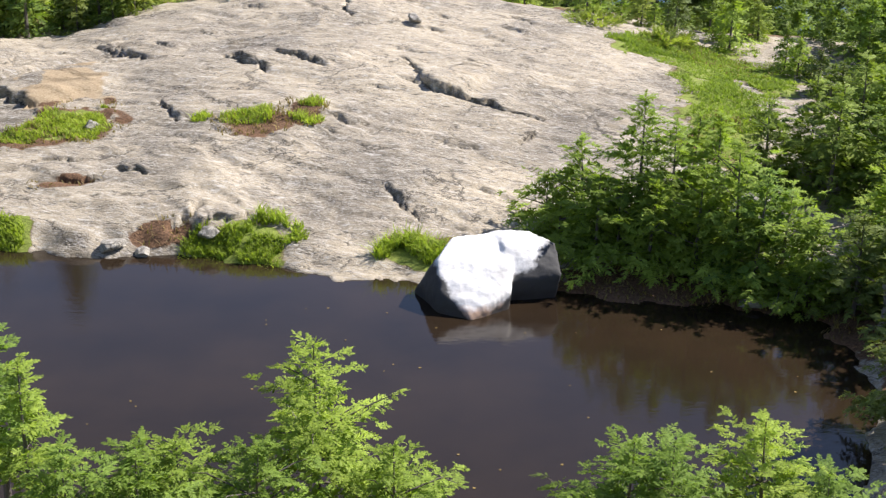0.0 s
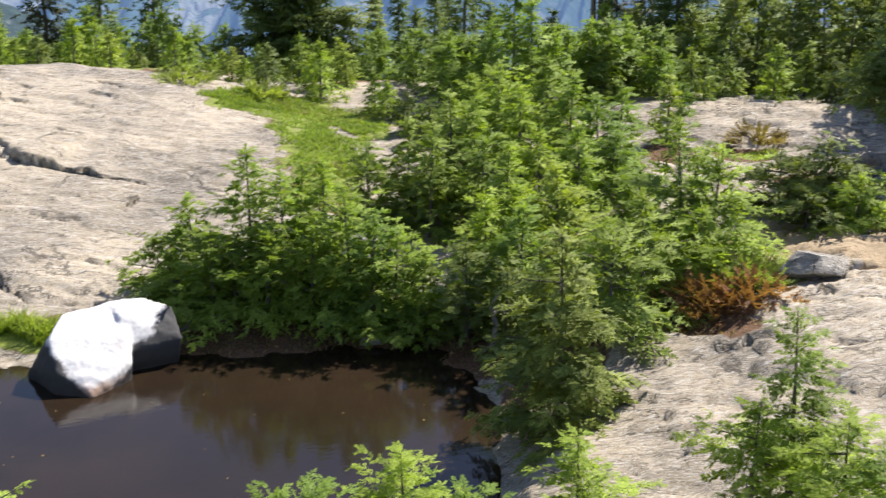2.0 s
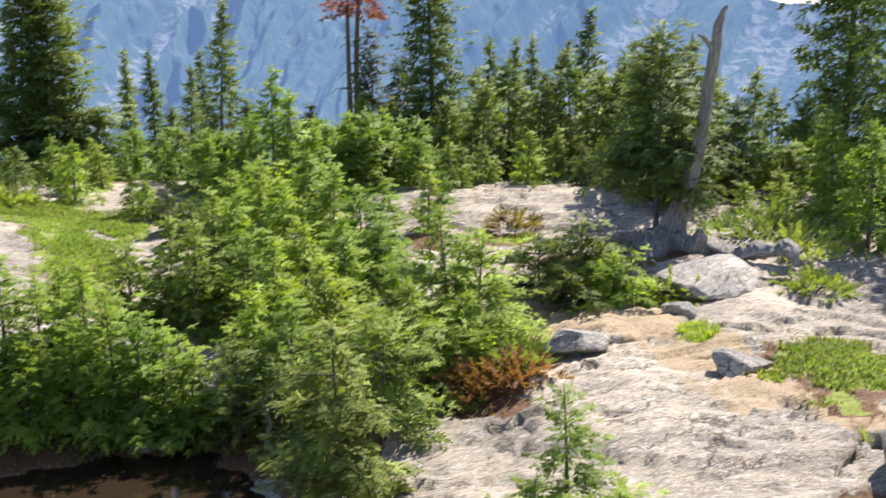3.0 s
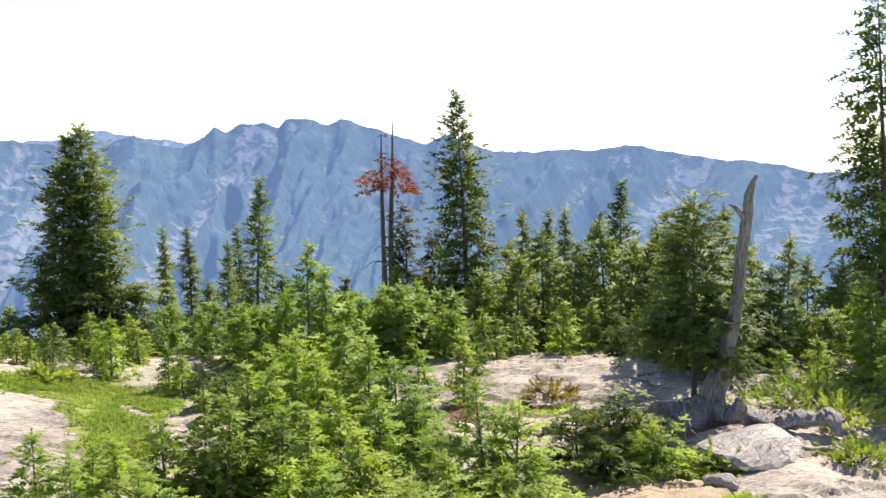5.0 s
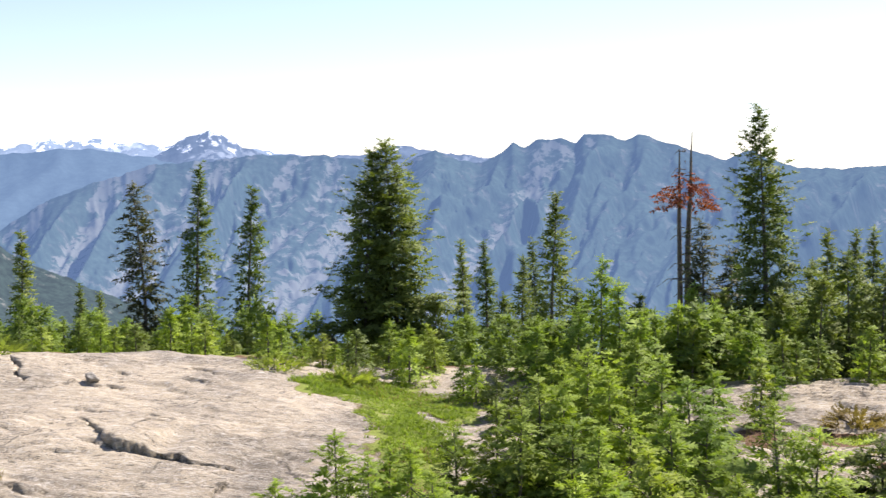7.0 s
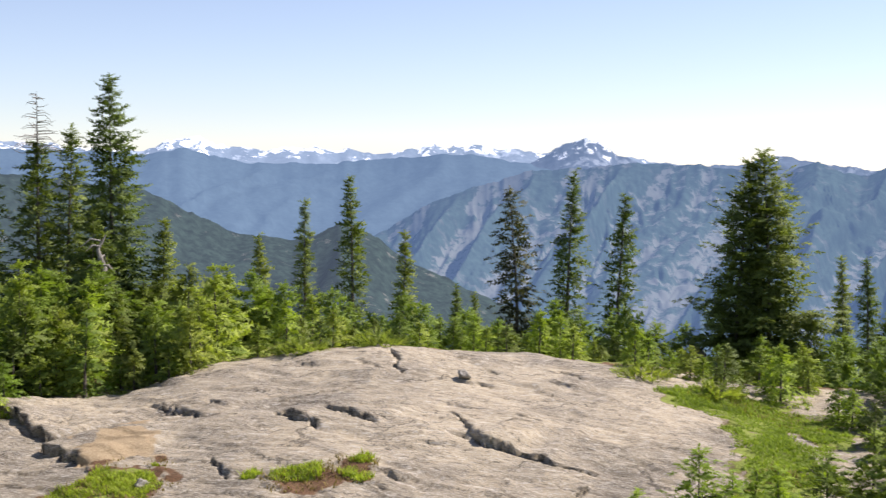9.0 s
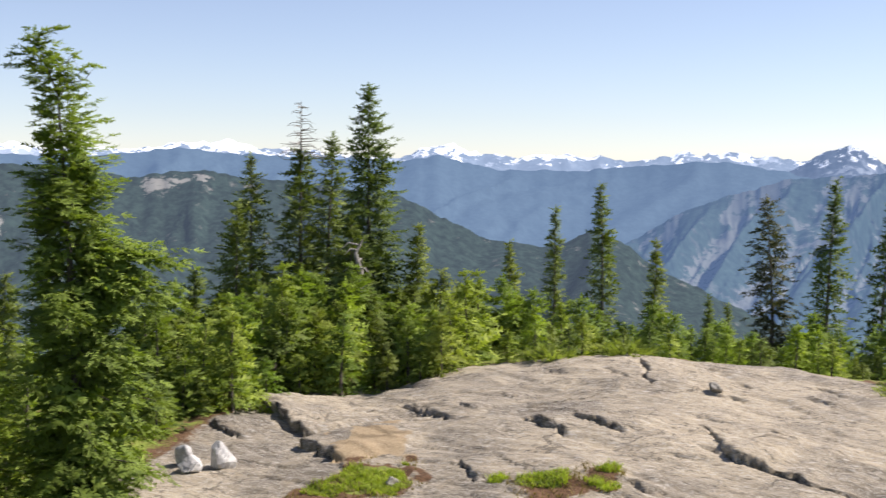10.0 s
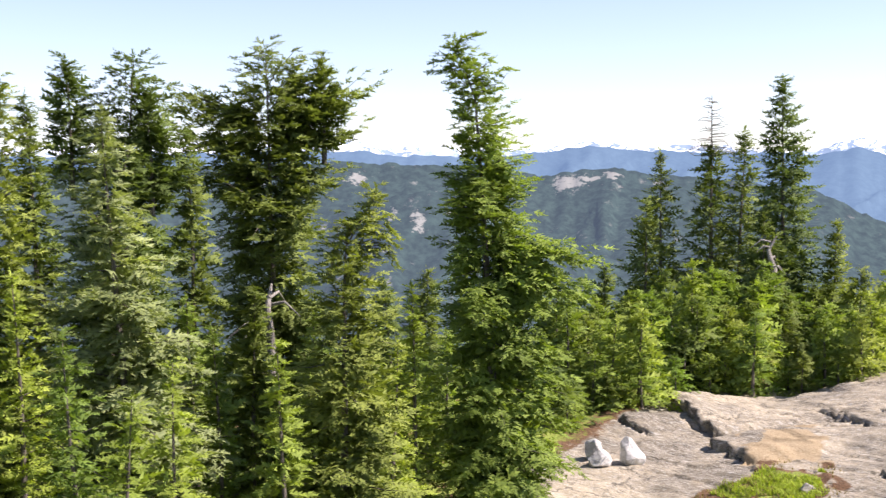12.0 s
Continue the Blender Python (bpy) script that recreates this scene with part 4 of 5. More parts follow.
for rows, note in ((FIRS_RIGHT, "on the slope past the slab"), (FIRS_FILL, "on the slope past the slab"), (FIRS_MIDDLE, "behind the domed slab"), (FIRS_KNOLL, "on the brushy knoll")):
    for bearing, r, up, radius in rows:
        h = top_height(bearing, r, up)
        x, y = polar(bearing, r)
        m = tree_meshes([spire(h, radius * 1.2, spray=0.30 if radius > 0.5 else 0.25, per_m=38 if radius > 1.2 else 23 if radius > 0.5 else 27, shape=0.7 if radius > 1.2 else 0.85)], FIR, rng, "far")
        stand("fir_tree", m, x, y, ("slender" if radius < 0.5 else "tall") + " dark green spire fir " + note, group="firs " + note)

# scruffy, lichened firs
for bearing, r, up, radius in [(0.8, 36.0, -1.26, 0.75), (26.2, 32.0, -3.21, 0.5), (27.5, 33.0, -4.53, 0.45)]:
    m = tree_meshes([spire(top_height(bearing, r, up), radius * 1.2, shape=0.4, ragged=0.65, sag=0.1)], LICHEN_FIR, rng, "far")
    stand("fir_tree", m, *polar(bearing, r), "scruffy grey-green lichened fir with a blunt top")

# the broad twin-stemmed fir
for bearing, up, radius in [(10.8, 0.1, 1.55), (12.2, 0.39, 1.85)]:
    m = tree_meshes([spire(top_height(bearing, 34, up), radius, shape=0.6, start=0.1, per_m=38, spray=0.32, slope=(-0.3, 0.6), sag=-0.1, ragged=0.8, fan=0.42)], FIR, rng, "far")
    stand("fir_tree", m, *polar(bearing, 34), "broad dark fir, one stem of a close pair", group="broad pair")

# fir with a bare dead top
m = tree_meshes([spire(top_height(-20.5, 33, 3.03), 1.2, bare_top=0.22, shape=0.6)], FIR, rng, "far")
bare = stand("fir_tree", m, *polar(-20.5, 33), "dark fir with a bare grey dead top on the knoll")
bare_h = top_height(-20.5, 33, 3.03)
bare_twigs = []
for k in range(70):
    z0, a = bare_h * rng.uniform(0.74, 0.99), rng.uniform(0, 6.28)
    s = 0.15 + 2.2 * (1 - z0 / bare_h)
    bare_twigs.append(tube([(0, 0, z0), (math.cos(a) * s * 0.6, math.sin(a) * s * 0.6, z0 + 0.02), (math.cos(a) * s, math.sin(a) * s, z0 + s * rng.uniform(-0.35, 0.3))], [0.012, 0.009, 0.004], 3))
piece("dead_top", mesh_from("dead_top", *join(bare_twigs), BLEACHED), bare, "bare grey dead twigs")

# the dark spruces at the edge of the wood
for bearing, r, up, radius in [(47.3, 31.0, 6.83, 1.9), (50.4, 26.0, 7.0, 1.7), (53.5, 24.0, 6.0, 1.7)]:
    m = tree_meshes([spire(top_height(bearing, r, up), radius, start=0.1, shape=0.6, per_m=17, spray=0.45, slope=(-0.6, 0.2), sag=0.1)], FIR, rng, "far")
    stand("spruce_tree", m, *polar(bearing, r), "large dark drooping spruce at the wood's edge")

# hemlocks
HEMLOCKS = [(20.5, 23.0, -7.2, 0.5), (22.4, 23.5, -6.0, 0.45), (23.3, 22.0, -7.6, 0.5), (25.0, 24.0, -7.0, 0.4), (26.6, 25.0, -6.8, 0.45), (18.6, 23.0, -8.0, 0.5), (28.2, 24.0, -8.2, 0.5), (21.5, 24.0, -4.92, 0.6), (24.1, 24.0, -7.31, 0.35), (25.6, 28.0, -6.05, 0.45), (29.8, 26.0, -8.44, 0.7), (46.9, 22.0, -6.59, 0.8), (48.6, 20.0, -7.02, 0.8)]
for bearing, r, up, radius in HEMLOCKS:
    m = tree_meshes([young(top_height(bearing, r, up), radius * 1.1, per_m=22, spray=0.25)], HEMLOCK, rng, "far")
    stand("hemlock_tree", m, *polar(bearing, r), "light green young hemlock in the brush")
m = tree_meshes([old(top_height(39.0, 18.3, -2.84), 1.0, start=0.27, shape=0.4, per_m=48, slope=(-0.2, 0.6))], FIR, rng)
stand("hemlock_tree", m, *polar(39.2, 19.2), "bushy hemlock with boughs across the dead snag")

# the near trees at the left of the slab
m = tree_meshes([old(top_height(-30.6, 18.0, 5.63), 1.12, shape=0.5, per_m=66, crook=-0.25,
                     own=((0.57, 0.45, 1.75, 0.15, 0.10, 0.4), (0.54, 0.6, 1.5, 0.1, 0.15, 0.4), (0.55, 0.25, 1.4, 0.0, 0.2, 0.4), (0.5, 0.5, 1.5, 0.05, 0.2, 0.4),
                          (0.92, 0.5, 0.55, 0.5, 0.2, 0.4), (0.94, 3.6, 0.5, 0.4, 0.1, 0.4), (0.98, 0.4, 0.3, 0.9, 0.3, 0.3)))], SHADY, rng)
stand("hemlock_tree", m, *polar(-30.4, 18.0), "tall sunlit hemlock with a crooked tip beside the slab")
BROAD = top_height(-40.3, 20, 5.3)
ARMS = tuple((share, a + turn, long, slope, -0.16, 0.46) for a, turn, share, long, slope in
             ((3.84, 0.0, 0.84, 1.9, 0.22), (3.84, 0.15, 0.79, 1.7, 0.08), (3.84, -0.15, 0.73, 1.4, -0.1),
              (0.70, 0.0, 0.83, 1.8, 0.36), (0.70, 0.15, 0.79, 1.6, 0.20), (0.70, -0.15, 0.73, 1.3, 0.0)))
m = tree_meshes([old(BROAD, 1.35, shape=0.42, per_m=56, spray=0.26, own=ARMS, lean=(-0.1, 0.0)),
                 old(BROAD * 0.2, 0.42, foot=(0.62, 0.52, BROAD * 0.78), slope=(0.2, 0.8)), old(BROAD * 0.18, 0.3, foot=(0.25, 0.2, BROAD * 0.78), slope=(0.2, 0.8))], FIR, rng)
stand("hemlock_tree", m, *polar(-40.3, 20), "broad dark hemlock with upswept arms and a broken crown")
m = tree_meshes([old(top_height(-47.0, 16, 2.6), 1.75, shape=0.75, per_m=52, slope=(-0.4, 0.5), sag=0.1, spray=0.24)], SILVER, rng)
stand("fir_tree", m, *polar(-47.0, 16), "silvery green fir with drooping boughs")
TALL = top_height(-47.4, 18.5, 5.0)
m = tree_meshes([old(TALL, 1.6, shape=0.5), old(TALL * 0.22, 0.45, foot=(-0.4, -0.35, TALL * 0.77), slope=(0.2, 0.8)), old(TALL * 0.2, 0.4, foot=(0.42, 0.36, TALL * 0.74), slope=(0.3, 0.8))], FIR, rng)
stand("hemlock_tree", m, *polar(-47.4, 18.5), "dark hemlock with several tops behind the silvery fir")
m = tree_meshes([old(top_height(-37.3, 15.5, -1.06), 1.15, shape=0.6, per_m=64, crook=0.5, own=((0.93, 0.75, 0.55, 0.4, 0.5, 0.4), (0.9, 0.75, 0.65, 0.3, 0.5, 0.4)))], FIR, rng)
stand("hemlock_tree", m, *polar(-37.3, 15.5), "dark green hemlock with a bent top")
LEFT_TREES = [(-43.7, 19.0, 1.81, 0.5), (-50.4, 18.0, 3.29, 0.6), (-53.0, 17.0, 3.9, 0.9), (-33.5, 26.0, -4.73, 0.5), (-35.1, 25.0, -5.09, 0.45), (-41.5, 18.0, -5.47, 0.5), (-56.0, 15.0, 3.0, 1.0)]
for bearing, r, up, radius in LEFT_TREES:
    m = tree_meshes([old(top_height(bearing, r, up), radius * 1.5, shape=0.75)], FIR, rng)
    stand("fir_tree", m, *polar(bearing, r), "dark green fir in the wood beside the slab")
LEFT_YOUNG = [(-35.0, 17.0, -8.0, 0.7), (-38.8, 17.5, -6.8, 0.7), (-44.0, 17.5, -5.8, 0.7), (-32.5, 20.5, -7.5, 0.7), (-47.0, 18.5, -4.0, 0.7), (-49.2, 14.0, -7.2, 0.8), (-51.3, 15.0, -4.4, 0.8), (-42.8, 16.0, -7.09, 0.5), (-45.1, 14.0, -8.64, 0.7), (-40.0, 14.5, -8.0, 0.6), (-33.9, 17.5, -5.4, 0.6), (-47.5, 13.0, -10.0, 0.7), (-36.0, 19.0, -7.0, 0.6)]
for bearing, r, up, radius in LEFT_YOUNG:
    m = tree_meshes([young(top_height(bearing, r, up), radius * 1.25)], SHADY if rng.rand() < 0.95 else HEMLOCK, rng)
    stand("hemlock_tree", m, *polar(bearing, r), "bright young hemlock crowding the wood's edge")

# the clump of hemlocks on the far shore, beside the boulder
SHORE_BUSH = [(5.6, 14.7, -17.6, 0.6), (7.4, 14.4, -16.2, 0.6), (10.0, 14.2, -16.6, 0.6), (15.0, 14.0, -15.6, 0.6), (11.6, 15.2, -13.4, 0.6), (12.8, 15.0, -13.2, 0.5), (17.4, 13.9, -17.4, 0.5), (9.3, 14.9, -12.68, 0.75), (10.8, 14.6, -13.85, 0.7), (13.9, 14.3, -14.37, 0.85), (6.6, 15.1, -14.74, 0.6), (4.9, 15.1, -16.5, 0.6),
              (12.2, 14.2, -15.64, 0.75), (16.1, 14.1, -16.29, 0.75), (8.4, 14.5, -16.93, 0.85)]
for bearing, r, up, radius in SHORE_BUSH:
    m = tree_meshes([young(top_height(bearing, r, up), radius * 1.2, per_m=32, spray=0.17, slope=(0.25, 1.1), sag=0.35)], HEMLOCK, rng)
    stand("hemlock_tree", m, *polar(bearing, r), "bushy young hemlock on the tarn's shore", group="shore hemlocks")

# the wide thicket behind it
THICKET = [(19.8, 18.2, -10.4, 0.6), (22.0, 18.5, -9.8, 0.6), (23.2, 19.6, -8.6, 0.5), (17.8, 17.0, -11.6, 0.6), (24.8, 16.6, -11.6, 0.6), (21.4, 16.0, -12.6, 0.6), (26.6, 19.0, -9.8, 0.6), (19.6, 13.6, -17.2, 0.65), (21.5, 13.2, -18.2, 0.6), (23.2, 12.8, -18.4, 0.6), (18.8, 18.0, -10.21, 0.8), (20.9, 19.5, -9.02, 0.9), (24.3, 19.0, -9.37, 0.9), (25.6, 18.0, -10.43, 0.8), (16.8, 18.0, -11.38, 0.8), (14.9, 17.5, -12.52, 0.7),
           (22.9, 17.0, -11.89, 0.8), (20.3, 17.0, -12.3, 0.8), (26.3, 17.5, -11.98, 0.7), (27.6, 16.5, -13.53, 0.6), (23.9, 15.5, -13.45, 0.7),
           (21.8, 15.0, -14.38, 0.7), (22.1, 14.0, -15.36, 0.7), (20.5, 14.5, -14.82, 0.7), (29.5, 15.2, -11.2, 0.95), (31.1, 14.9, -12.43, 0.9), (28.0, 13.6, -14.6, 0.8), (26.6, 12.9, -16.2, 0.75), (30.4, 14.2, -15.0, 0.8), (26.2, 14.0, -15.8, 0.7)]
for bearing, r, up, radius in THICKET:
    # low front row takes darker fir needles, standing in for the bank's shade
    m = tree_meshes([young(top_height(bearing, r, up), radius * rng.uniform(1.05, 1.35), shape=rng.uniform(0.65, 0.95))], FIR if r < 13.8 and bearing < 24 else SHADY if rng.rand() < 0.3 else HEMLOCK, rng)
    stand("hemlock_tree", m, *polar(bearing, r), "yellow-green young hemlock in a thicket", group="thicket hemlocks")

# by the water's edge and the trodden bench
m = tree_meshes([old(top_height(24.3, 11.0, -16.34), 0.78, shape=0.5, per_m=52, spray=0.17, sag=0.15, slope=(-0.25, 0.5))], FIR, rng)
stand("hemlock_tree", m, *polar(24.3, 11.0), "slim ragged hemlock at the water's edge")
m = tree_meshes([old(top_height(35.6, 9.0, -19.14), 0.48, shape=0.6, per_m=42, spray=0.15, ragged=0.7, slope=(-0.1, 0.5), inner=1.0)], SHADY, rng, "fine")
stand("hemlock_tree", m, *polar(35.6, 9.0), "thin crooked hemlock growing from the rock")
for bearing, r, up, radius in [(35.8, 16.6, -11.76, 1.05), (33.9, 16.8, -12.6, 0.9), (37.4, 16.2, -13.2, 0.9), (35.2, 15.9, -14.2, 0.8)]:
    m = tree_meshes([young(top_height(bearing, r, up), radius, shape=0.5, slope=(-0.05, 0.5), sag=0.2, per_m=34)], FIR if bearing < 37 else HEMLOCK, rng)
    stand("fir_tree", m, *polar(bearing, r), "low dark spreading fir in the snag's shade", group="shaded low firs")

# foreground tips on the camera's side of the water
FRONT = [(-6.2, 8.3, -24.27, 0.62), (-13.4, 7.8, -28.22, 0.5), (-15.5, 7.6, -28.41, 0.45), (-18.8, 7.4, -28.17, 0.45), (-21.6, 9.0, -21.0, 0.3), (-20.6, 8.0, -24.3, 0.34),
         (9.9, 7.6, -27.93, 0.55), (12.2, 7.5, -27.95, 0.45), (16.6, 8.0, -26.39, 0.5), (19.9, 7.8, -28.23, 0.5), (-2.2, 7.7, -29.14, 0.45), (38.1, 8.3, -23.73, 0.45),
         (41.0, 8.0, -24.54, 0.45), (33.8, 8.6, -23.32, 0.4), (25.4, 8.0, -25.6, 0.4), (-9.5, 7.6, -29.0, 0.45)]
for bearing, r, up, radius in FRONT:
    h = top_height(bearing, r, up)
    m = tree_meshes([young(h, radius * 1.3, start=0.45, shape=0.85, per_m=46, spray=0.14, slope=(0.1, 0.95), sag=0.2)], HEMLOCK, rng, "fine")
    stand("hemlock_tree", m, *polar(bearing, r), "bright green hemlock on the near bank", group="near bank hemlocks")

# ---- low brush: a few shapes, set out again and again ----
def brush_meshes(kind):
    return tree_meshes([young(rng.uniform(0.75, 1.3), rng.uniform(0.42, 0.58), per_m=23, spray=0.19, shape=0.85, limb_share=0.0)], kind, rng, "far")


BRUSH = [stand("brush_conifer", brush_meshes(k), 0, 31.5 + i, "low wind-clipped hemlock brush behind the slab", "shrub", "low brush") for i, k in enumerate((HEMLOCK, SHADY, SHRUB, HEMLOCK, SHADY, FIR, SHADY, SHADY))]


def set_brush(x, y, size):
    src = BRUSH[rng.randint(len(BRUSH))]
    src.scale = (1, 1, 1)
    m = Matrix.Translation((x, y, ground_at(x, y) - 0.05)) @ Matrix.Rotation(rng.uniform(0, 6.28), 4, "Z") @ Matrix.Diagonal((size, size, size * rng.uniform(0.8, 1.2), 1))
    return copy_thing(src, m)


def brush_line(bearing):
    """Distance at which the brush begins, along a bearing."""
    return float(np.interp(bearing, [-60, -40, -33, -27, -20, -14, -4, 6, 12, 16, 18, 30, 32, 42, 47, 60], [14, 17, 19.5, 22.5, 25.3, 25.6, 27.2, 26.2, 24.8, 22.5, 20.5, 20.0, 23.8, 23.6, 20.5, 16]))


for k in range(236):
    bearing = -58 + 116 * ((k * 0.6180339) % 1)
    r = brush_line(bearing) + 0.2 + 6.0 * rng.rand() ** 1.5
    tall = 1.0 + 0.45 * math.exp(-((bearing + 19) / 8) ** 2)
    set_brush(*polar(bearing, r), rng.uniform(0.6, 1.05) * tall)


for k in range(54):
    bearing = -28 + 16 * ((k * 0.6180339) % 1)
    set_brush(*polar(bearing, brush_line(bearing) + 0.6 + 5.5 * rng.rand()), rng.uniform(1.2, 1.9))


def far_brush(count):
    """The brush farther down the slope, too dense to tell one bush from the next, in one mesh."""
    kinds = [tree_meshes([young(rng.uniform(0.8, 1.3), 0.6, per_m=16, spray=0.27, shape=0.8, limb_share=0.0)], SHADY, rng, "far")[1] for _ in range(4)]
    fields = []
    for me in kinds:
        v, f = np.empty(len(me.vertices) * 3, np.float32), np.empty(len(me.loops), np.int32)
        me.vertices.foreach_get("co", v)
        me.loops.foreach_get("vertex_index", f)
        fields.append((v.reshape(-1, 3), f.reshape(-1, 3)))
        bpy.data.meshes.remove(me)
    chunks, mids = [], []
    for k in range(count):
        bearing = -56 + 112 * ((k * 0.6180339 + 0.31) % 1)
        x, y = polar(bearing, brush_line(bearing) + 3.5 + 8.0 * rng.rand())
        v, f = fields[k % 4]
        a, size = rng.uniform(0, 6.28), rng.uniform(0.8, 1.35)
        turn = np.array([[math.cos(a), math.sin(a), 0], [-math.sin(a), math.cos(a), 0], [0, 0, 1]])
        foot = np.array([x, y, ground_at(x, y) - 0.05])
        chunks.append((v @ turn * size + foot, f))
        mids.append(np.repeat((foot - np.array([0, 0, 0.1]))[None], len(v), 0))
    v, f = join(chunks)
    tagged(piece("brush", soft_crown("brush", v, f, np.concatenate(mids), SHADY, 0.9)), "dense low conifer brush down the slope", "brush", kind="stuff")


far_brush(170)


# ---- the pale boulder at the water's edge ----
def rock_mesh(name, size, mat, seed, cuts=16, detail=4, rough=0.05, flat=0.0):
    """A block cleft along joint planes: a sphere cut by random planes, then roughened."""
    r2 = np.random.RandomState(seed)
    bm = bmesh.new()
    bmesh.ops.create_icosphere(bm, subdivisions=detail, radius=1.0)
    planes = []
    for _ in range(cuts):
        n = r2.normal(size=3)
        n /= np.linalg.norm(n)
        planes.append((Vector(n), r2.uniform(0.5, 0.8)))
    for v in bm.verts:
        for n, d in planes:
            over = v.co.dot(n) - d
            if over > 0:
                v.co -= n * over * 0.98
        v.co += v.co.normalized() * (rough * noise.fractal(v.co * 2.2 + Vector((seed, 0, 0)), 0.8, 2.0, 5))
        v.co = Vector((v.co.x * size[0], v.co.y * size[1], v.co.z * size[2]))
    me = bpy.data.meshes.new(name)
    bm.to_mesh(me)
    bm.free()
    me.materials.append(mat)
    return me


def boulder_mesh():
    """Two joint-bounded blocks grown together, with worn edges."""
    low = [(0, -0.02, -0.4), (0, 0, 0.03), (-0.36, 0.14, -0.4), (-0.33, 0.2, 0.25), (-0.37, 0.5, 0.51), (-0.21, 0.95, 0.64), (0.3, 1.12, 0.67), (0.45, 0.55, 0.45), (0.47, 0.35, 0.2),
           (0.2, 0.13, 0.15), (0.45, 0.33, -0.4), (-0.66, 0.78, -0.4), (-0.62, 0.78, 0.06), (-0.4, 1.3, -0.4), (0.5, 1.4, -0.4), (0.5, 1.1, 0.66)]
    high = [(0.38, 0.75, 0.60), (0.3, 1.1, 0.67), (0.7, 1.1, 0.70), (1.0, 0.95, 0.60), (1.06, 0.66, 0.30), (0.45, 0.55, 0.26), (0.48, 0.66, -0.4), (0.95, 0.80, -0.4), (1.0, 1.3, -0.4), (0.4, 1.3, -0.4)]
    bm = bmesh.new()
    for cloud in (low, high):
        vs = [bm.verts.new(p) for p in cloud]
        out = bmesh.ops.convex_hull(bm, input=vs)
        bmesh.ops.delete(bm, geom=[g for g in out["geom_interior"] if isinstance(g, bmesh.types.BMVert)], context="VERTS")
    me = bpy.data.meshes.new("blocks")
    bm.to_mesh(me)
    bm.free()
    tmp = new("blocks", me)
    mod = tmp.modifiers.new("grow", "REMESH")
    mod.mode, mod.voxel_size = "VOXEL", 0.022
    shape = bpy.data.meshes.new_from_object(tmp.evaluated_get(bpy.context.evaluated_depsgraph_get()))
    bpy.data.objects.remove(tmp)
    bm = bmesh.new()
    bm.from_mesh(shape)
    for _ in range(3):
        bmesh.ops.smooth_vert(bm, verts=bm.verts, factor=0.5, use_axis_x=True, use_axis_y=True, use_axis_z=True)
    bm.normal_update()
    for v in bm.verts:
        v.co += v.normal * (0.018 * noise.fractal(v.co * 2.6, 0.9, 2.0, 4) + 0.006 * noise.fractal(v.co * 9, 0.8, 2.0, 3))
    bm.to_mesh(shape)
    bm.free()
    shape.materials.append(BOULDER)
    shape.polygons.foreach_set("use_smooth", np.full(len(shape.polygons), True))
    return shape


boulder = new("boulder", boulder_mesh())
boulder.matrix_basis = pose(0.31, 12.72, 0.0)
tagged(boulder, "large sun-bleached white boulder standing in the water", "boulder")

white = [(-8.72, 18.4, 0.32, 0.24, 0.20, 3), (-8.36, 18.7, 0.27, 0.25, 0.34, 4), (-9.02, 18.7, 0.18, 0.25, 0.26, 6)]
for x, y, a, b, c, seed in white:
    ob = new("rock", rock_mesh("rock", (a, b, c), QUARTZ, seed, 14, 3))
    ob.matrix_basis = pose(x, y, ground_at(x, y) + c * 0.5, 0, 0, seed * 40)
    tagged(ob, "small white angular rock lying on the slab", "rock", "white rocks")


# ---- the dead snag with its splayed roots ----
def limb(points, radii, name, mat, parent, sides=10, knots=0.25, seed=0):
    # more rings along the limb, so that it can be gnarled
    pts = np.array(points, float)
    ring = np.linspace(0, len(pts) - 1, 3 * (len(pts) - 1) + 1)
    points = np.stack([np.interp(ring, np.arange(len(pts)), pts[:, i]) for i in range(3)], 1)
    points[1:-1] += (np.random.RandomState(seed + 50).rand(len(points) - 2, 3) - 0.5) * 0.35 * float(np.mean(radii))
    radii = np.interp(ring, np.arange(len(pts)), radii)
    v, f = tube(points, radii, sides)
    r2 = np.random.RandomState(seed)
    v = np.array(v)
    centre = np.repeat(np.array(points, float), sides, 0)
    wav = 1 + 1.5 * knots * np.sin(np.tile(np.arange(sides), len(points)) * 2.1 + r2.uniform(0, 6)) * r2.uniform(0.3, 1.2, len(v))
    v = centre + (v - centre) * wav[:, None]
    return piece(name, mesh_from(name, v, f, mat, True), parent)


sx, sy = polar(40.2, 18.9)
sz = ground_at(sx, sy)
snag = new("dead_snag")
snag.matrix_basis = Matrix.Translation((sx, sy, sz)) @ Matrix.Rotation(radians(-40), 4, "Z")
tagged(snag, "bleached grey dead snag leaning over splayed roots", "dead tree")
limb([(-0.16, 0, -0.1), (-0.02, 0, 0.45), (0.14, 0.02, 0.95), (0.27, 0, 1.6), (0.35, 0.04, 2.3), (0.42, 0, 3.0), (0.48, 0, 3.4), (0.58, 0, 3.68)],
     [0.27, 0.17, 0.118, 0.09, 0.08, 0.075, 0.062, 0.02], "trunk", BLEACHED, snag, 14, 0.25, 1)
snag_stem = snag.children[0]
limb([(0.44, 0, 3.0), (0.30, 0.02, 3.2), (0.18, 0, 3.26)], [0.05, 0.035, 0.01], "broken_limb", BLEACHED, snag_stem, 7, 0.2, 2)
